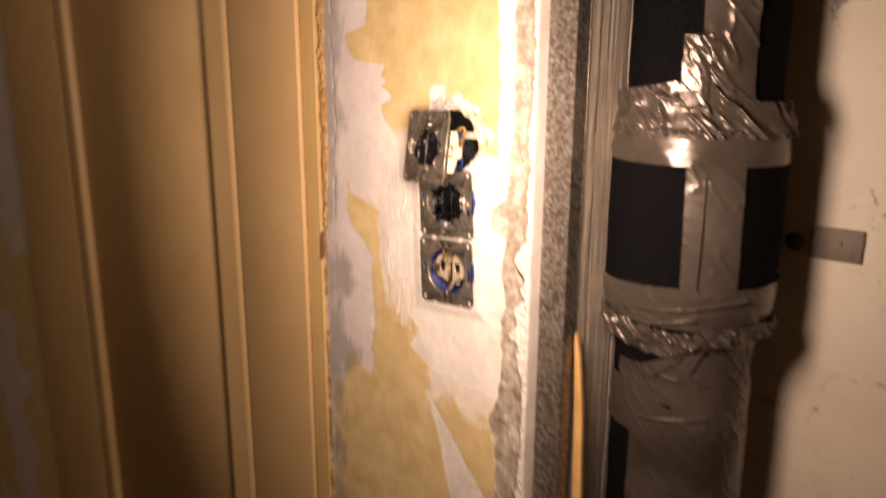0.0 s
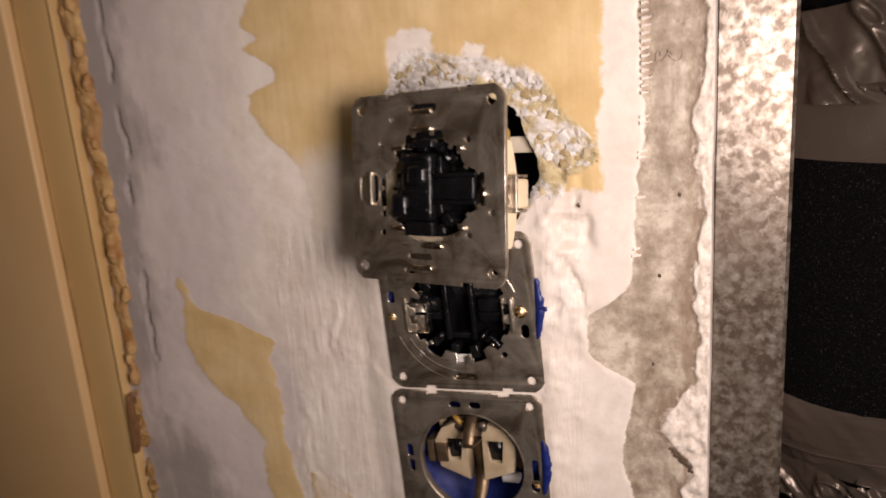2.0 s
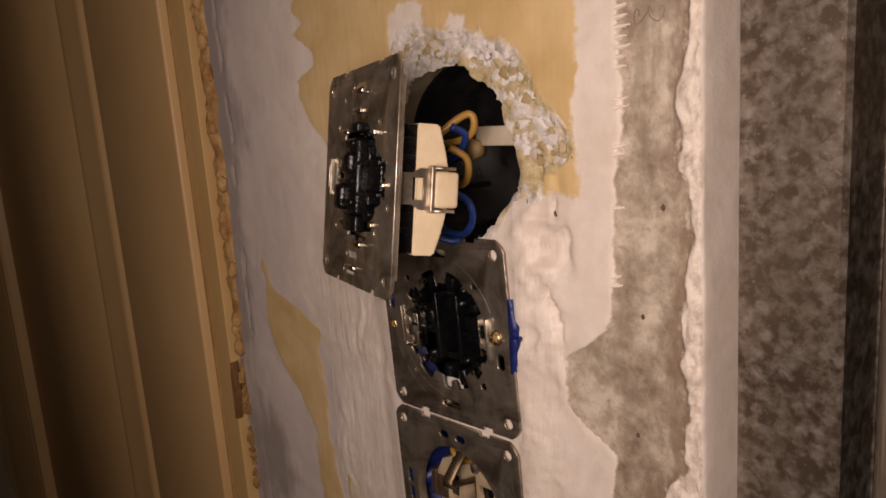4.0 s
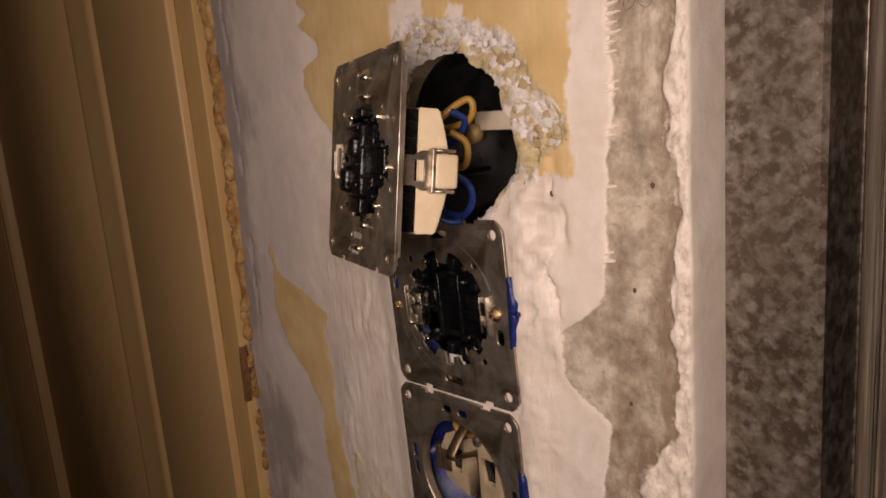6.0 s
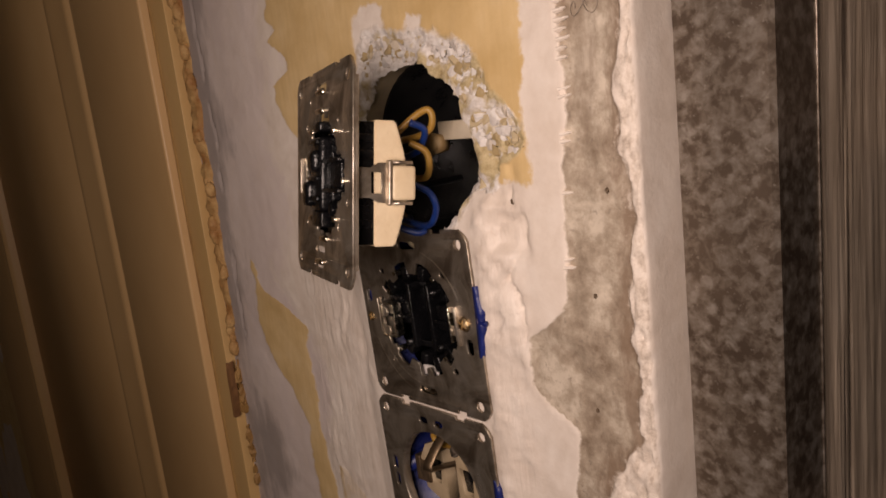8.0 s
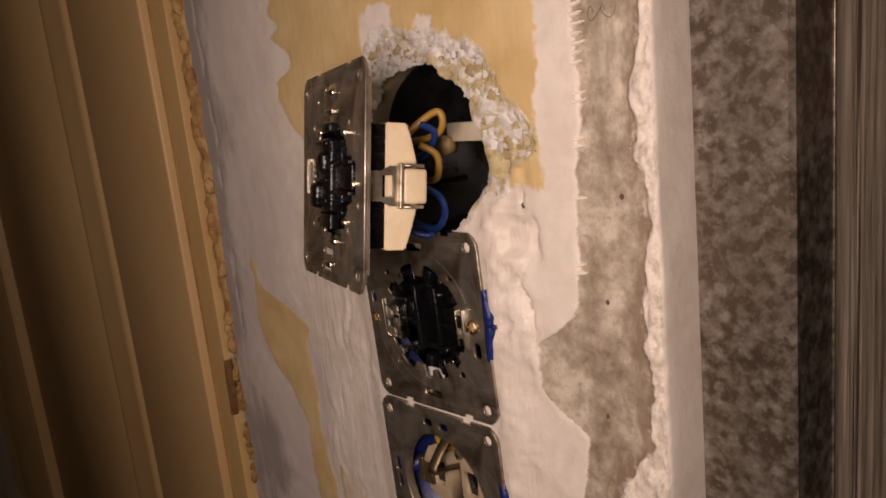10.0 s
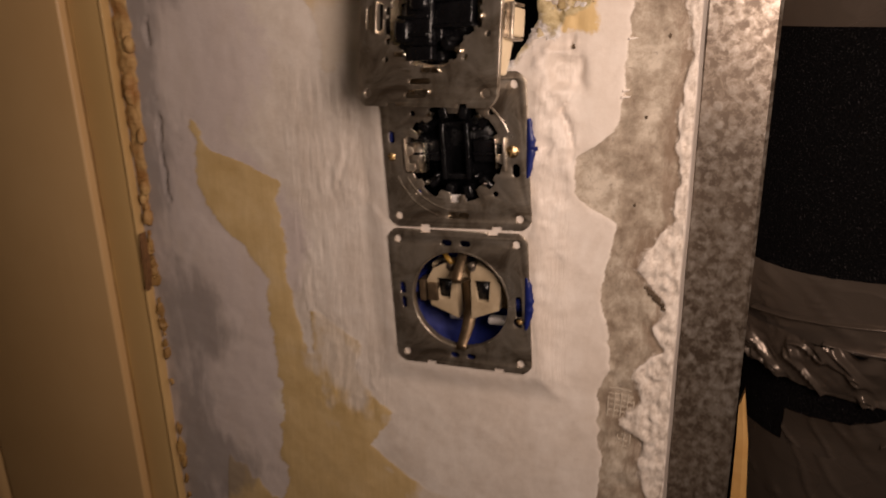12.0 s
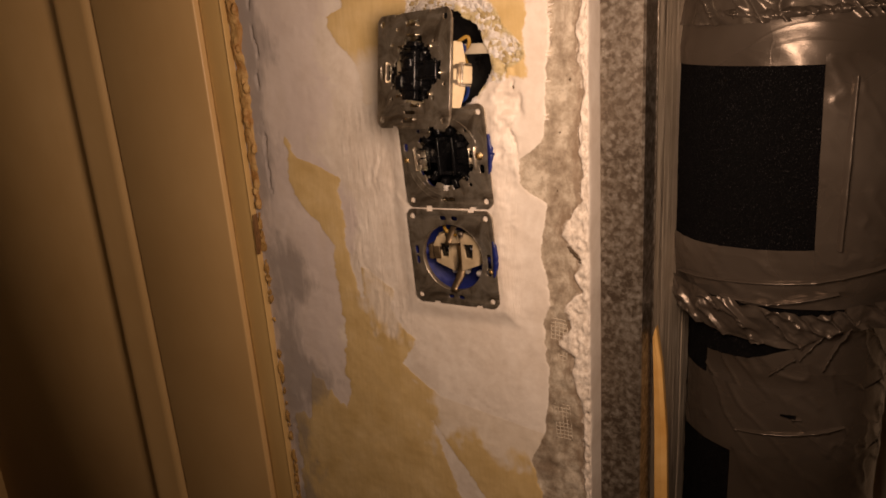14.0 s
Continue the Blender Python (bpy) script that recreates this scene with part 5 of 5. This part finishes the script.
def lagged_pipe():
    p = thing("lagged_pipe", pose(PIPE[0], PIPE[1], 0), "upright pipe lagged with black foam and silver-brown tape", "pipe")
    wrap("foam_sleeve", 0.0, 2.6, -180, 180, 0.0, FOAM_RUBBER, p, "black foam lagging", 0.0006, 0.02, 3, 420, 96)
    deg = lambda *pairs: (lambda a: along(np.degrees(a), *pairs))
    wrap("tape_band", 1.150, 1.180, -180, 180, 0.0013, TAPE, p, "silver-brown tape band", 0.0005, 0.03, 5, 18, 160)
    wrap("tape_ruffle", 1.1745, 1.210, -180, 60, 0.0024, TAPE, p, "crumpled tape round the shoulder", 0.0060, 0.034, 9, 60, 360, high=deg((-180, 0.0), (-138, 0.004), (-110, 0.008), (-83, 0.0136), (-60, 0.010), (-30, -0.004), (60, -0.006)))
    wrap("tape_roll", 1.1765, 1.1815, -128, 30, 0.0012, TAPE, p, "rolled creased edge of the tape", 0.0030, 0.012, 61, 14, 260, low=deg((-128, 0.004), (-100, -0.001), (-60, 0.002), (30, -0.004)), high=deg((-128, 0.004), (-100, 0.001), (-60, 0.001), (30, -0.004)), crest=0.0036)
    wrap("tape_strip", 1.030, 1.156, -74, -38.5, 0.0015, TAPE, p, "upright strip of tape", 0.0010, 0.03, 13, 70, 44, twist=-0.035)
    wrap("tape_fold", 1.039, 1.143, -65.0, -62.2, 0.0012, TAPE, p, "raised fold in the tape", 0.0006, 0.02, 14, 60, 14, crest=0.0042, across=True)
    wrap("tape_band", 0.998, 1.041, -180, 180, 0.0016, TAPE, p, "silver-brown tape band", 0.0011, 0.03, 17, 40, 180, high=deg((-180, -0.006), (-128, -0.007), (-74, -0.002), (-38, -0.002), (180, -0.004)))
    wrap("tape_ruffle", 0.976, 1.002, -165, 60, 0.0042, TAPE, p, "crumpled glossy hanging edge of the tape", 0.0046, 0.022, 23, 56, 380, low=deg((-165, 0.002), (-150, 0.0), (-108, -0.006), (-78, -0.009), (-62, 0.003), (-32, 0.008), (60, 0.006)), high=deg((-165, 0.0), (-107, -0.001), (-74, -0.008), (-50, 0.0), (60, 0.0)))
    wrap("tape_fold", 1.0155, 1.0185, -140, -30, 0.0012, TAPE, p, "raised fold in the tape", 0.0008, 0.03, 33, 12, 120, low=deg((-140, -0.010), (-100, -0.003), (-74, 0.001), (-30, 0.012)), high=deg((-140, -0.010), (-100, -0.003), (-74, 0.001), (-30, 0.012)), crest=0.0036)
    wrap("tape_fold", 1.0000, 1.0026, -112, -62, 0.0012, TAPE, p, "raised fold in the tape", 0.0008, 0.03, 35, 12, 90, low=deg((-112, -0.001), (-90, -0.001), (-62, 0.009)), high=deg((-112, -0.001), (-90, -0.001), (-62, 0.009)), crest=0.0036)
    wrap("tape_band", 0.928, 0.962, -128, 70, 0.0016, TAPE, p, "tape round the lower pipe", 0.0012, 0.034, 29, 50, 180, high=deg((-128, -0.012), (-100, -0.008), (-78, 0.004), (-60, 0.022), (70, 0.024)))
    wrap("tape_band", 0.878, 0.932, -149, 70, 0.0024, TAPE, p, "tape round the lower pipe", 0.0012, 0.034, 30, 50, 180)
    wrap("tape_tear", 0.9140, 0.9175, -81, -73, 0.0040, FOAM_RUBBER, p, "small dark tear in the tape", 0.0002, 0.02, 44, 6, 16, low=deg((-81, 0.0025), (-73, 0.0)))
    wrap("tape_fold", 0.9128, 0.9150, -75, -70, 0.0012, TAPE, p, "bright curled edge of the tear", 0.0006, 0.01, 45, 6, 16, crest=0.0036)
    wrap("tape_fold", 0.8965, 0.8990, -104, -46, 0.0012, TAPE, p, "raised fold in the tape", 0.0006, 0.02, 31, 12, 80, low=deg((-104, 0.0), (-46, 0.009)), high=deg((-104, 0.0), (-46, 0.009)), crest=0.0036)
    for k, (a0, a1, z0, z1) in enumerate(((-74, -60, 0.958, 0.984), (-62, -50, 0.950, 0.988), (-88, -76, 0.944, 0.958))):
        wrap("tape_crease", z0, z0 + 0.0030, a0, a1, 0.0012, TAPE, p, "slanting crease in the tape", 0.0012, 0.01, 70 + k, 12, 40, low=deg((a0, 0.0), (a1, z1 - z0)), high=deg((a0, 0.0), (a1, z1 - z0)), crest=0.0036)
    wrap("tape_band", 0.740, 0.882, -107, 70, 0.0032, TAPE, p, "tape round the lower pipe", 0.0012, 0.04, 37, 60, 160, low=lambda a: 0.01 * np.sin(a * 3))
    wrap("tape_strip", 1.190, 1.420, -73, -36, 0.0022, TAPE, p, "crooked strip of tape up the pipe", 0.0022, 0.045, 43, 140, 60, twist=-0.10)
    wrap("tape_strip", 1.196, 1.262, -84, -66, 0.0034, TAPE, p, "short torn piece of tape", 0.0012, 0.03, 47, 40, 24)
    wrap("tape_strip", 1.400, 2.2, -80, -45, 0.0022, TAPE, p, "crooked strip of tape up the pipe", 0.0016, 0.03, 53, 120, 40)


lagged_pipe()

# ---- small metal plate on the back wall ----
b = thing("wall_plate", pose(0.309, 0.2395, 1.0645), "small dull brown-grey plate on the wall behind the pipe", "plate")
part("plate", box(-0.024, 0.024, -0.004, 0.0, -0.0165, 0.0165, bevel=0.002), PLUG, b)
# Bright stud added in place of the torch's reflection on the plate.
part("flash_glint", cyl(0.0016, 0.002, -0.005, -0.004, 12, 0.004, 0.002), ZINC, b, "small bright stud standing in for the torch's reflection")
c = thing("wall_plug", pose(0.270, 0.2395, 1.062), "small dark round plug on the wall behind the pipe", "plug")
part("plug", cyl(0.0085, 0.010, -0.003, 0.0, 20, bevel=0.001), PLUG, c)


# ---- glass scrim left in the cement ----
def scrim(x0, z0, cols, rows, lean):
    m = thing("scrim_mesh", pose(x0, WALL_Y + 0.0012, z0, 0, lean, 0), "scrap of pale glass scrim stuck in the cement", "scrim", "scraps of scrim")
    step, rng = 0.0029, random.Random(cols * 7 + rows)
    for i in range(cols + 1):
        part("thread", tube([(i * step, 0.0003 * rng.random(), rng.uniform(-0.001, 0.001)), (i * step + 0.0003, 0.0, rows * step * 0.5), (i * step, 0.0, rows * step * rng.uniform(0.85, 1.0))], 0.00032, 5), OLD_SCRIM, m)
    for k in range(rows + 1):
        part("thread", tube([(0.0, 0.0, k * step), (cols * step * 0.5, 0.0002, k * step + 0.0002), (cols * step * rng.uniform(0.85, 1.0), 0.0, k * step)], 0.00032, 5), OLD_SCRIM, m)


scrim(0.0705, 0.957, 4, 13, 3)
scrim(0.0745, 0.905, 4, 9, -4)


# ---- putty drawn out in fine teeth over the cement ----
def comb_teeth():
    rng, bm = random.Random(21), bmesh.new()
    spots = [1.1875 + 0.0026 * i for i in range(32)] + [1.1790, 1.1768, 1.1662, 1.1640, 1.1490, 1.1288, 1.1262]
    for z in spots:
        x0 = float(along(np.array(z), (2.6, 0.078), (1.32, 0.0755), (1.19, 0.0755), (1.13, 0.0725), (1.112, 0.069))) - 0.0004
        n, long = 5, rng.uniform(0.0022, 0.0038)
        rows = []
        for k in range(n + 1):
            f = k / n
            half = 0.00080 * (1 - 0.7 * f) * rng.uniform(0.8, 1.25)
            x, zc = x0 + long * f, z + 0.0007 * f * rng.uniform(0.2, 1.0)
            lift = 0.0009 * (1 - f) + 0.0002
            rows.append([bm.verts.new((x, WALL_Y + 0.0014, zc - half)), bm.verts.new((x, WALL_Y - lift, zc - half * 0.5)), bm.verts.new((x, WALL_Y - lift, zc + half * 0.5)), bm.verts.new((x, WALL_Y + 0.0014, zc + half))])
        for a, b in zip(rows, rows[1:]):
            for k in range(3):
                bm.faces.new((a[k], b[k], b[k + 1], a[k + 1]))
        bm.faces.new(rows[-1][::-1])
    bmesh.ops.recalc_face_normals(bm, faces=bm.faces)
    tagged(part("putty_teeth", bm, PUTTY), "thin white putty teeth drawn over the cement", "putty", kind="stuff")


comb_teeth()


# ---- small marks on the cement ----
def crumbs():
    rng = random.Random(12)
    bm = bmesh.new()
    for i in range(16):
        f = i / 15
        at = Vector((0.0862 + 0.0075 * f + rng.uniform(-0.0006, 0.0006), WALL_Y + 0.0006, 1.0455 - 0.0085 * f + rng.uniform(-0.0007, 0.0007)))
        r = bmesh.ops.create_icosphere(bm, subdivisions=1, radius=rng.uniform(0.0004, 0.0011))
        for v in r["verts"]:
            v.co = at + Vector((v.co.x * 1.5, v.co.y, v.co.z)) + Vector((rng.uniform(-1, 1), rng.uniform(-1, 1), rng.uniform(-1, 1))) * 0.0002
    for x, z, q in ((0.0512, 1.146, 0.0008), (0.0815, 1.1185, 0.0006), (0.0620, 1.117, 0.0005), (0.0585, 1.163, 0.0006), (0.0885, 1.150, 0.0007), (0.0790, 1.082, 0.0006)):
        r = bmesh.ops.create_icosphere(bm, subdivisions=1, radius=q)
        for v in r["verts"]:
            v.co = Vector((x, WALL_Y + 0.0004, z)) + Vector((v.co.x, v.co.y, v.co.z * 1.4))
    tagged(part("cement_crumbs", bm, DIRT, smooth=False), "dark brown crumbs stuck to the cement", "crumbs", kind="stuff")


crumbs()


def pencil_mark():
    m = thing("pencil_mark", pose(0.0800, WALL_Y + 0.0004, 1.2000), "faint grey pencil scribble on the cement", "mark")
    graphite = plain_material("graphite", (0.27, 0.228, 0.185), (0.34, 0.29, 0.24), 200, 0.8, shine=0.1)
    for k, dx in enumerate((0.0, 0.0048)):
        pts = [(dx + 0.0016 * math.cos(a * 1.0 + k) + 0.0005 * a, 0.0006, 0.0019 * math.sin(a * 1.2)) for a in [0.8 * i for i in range(9)]]
        part("stroke", tube(pts, 0.00012, 5), graphite, m)


pencil_mark()
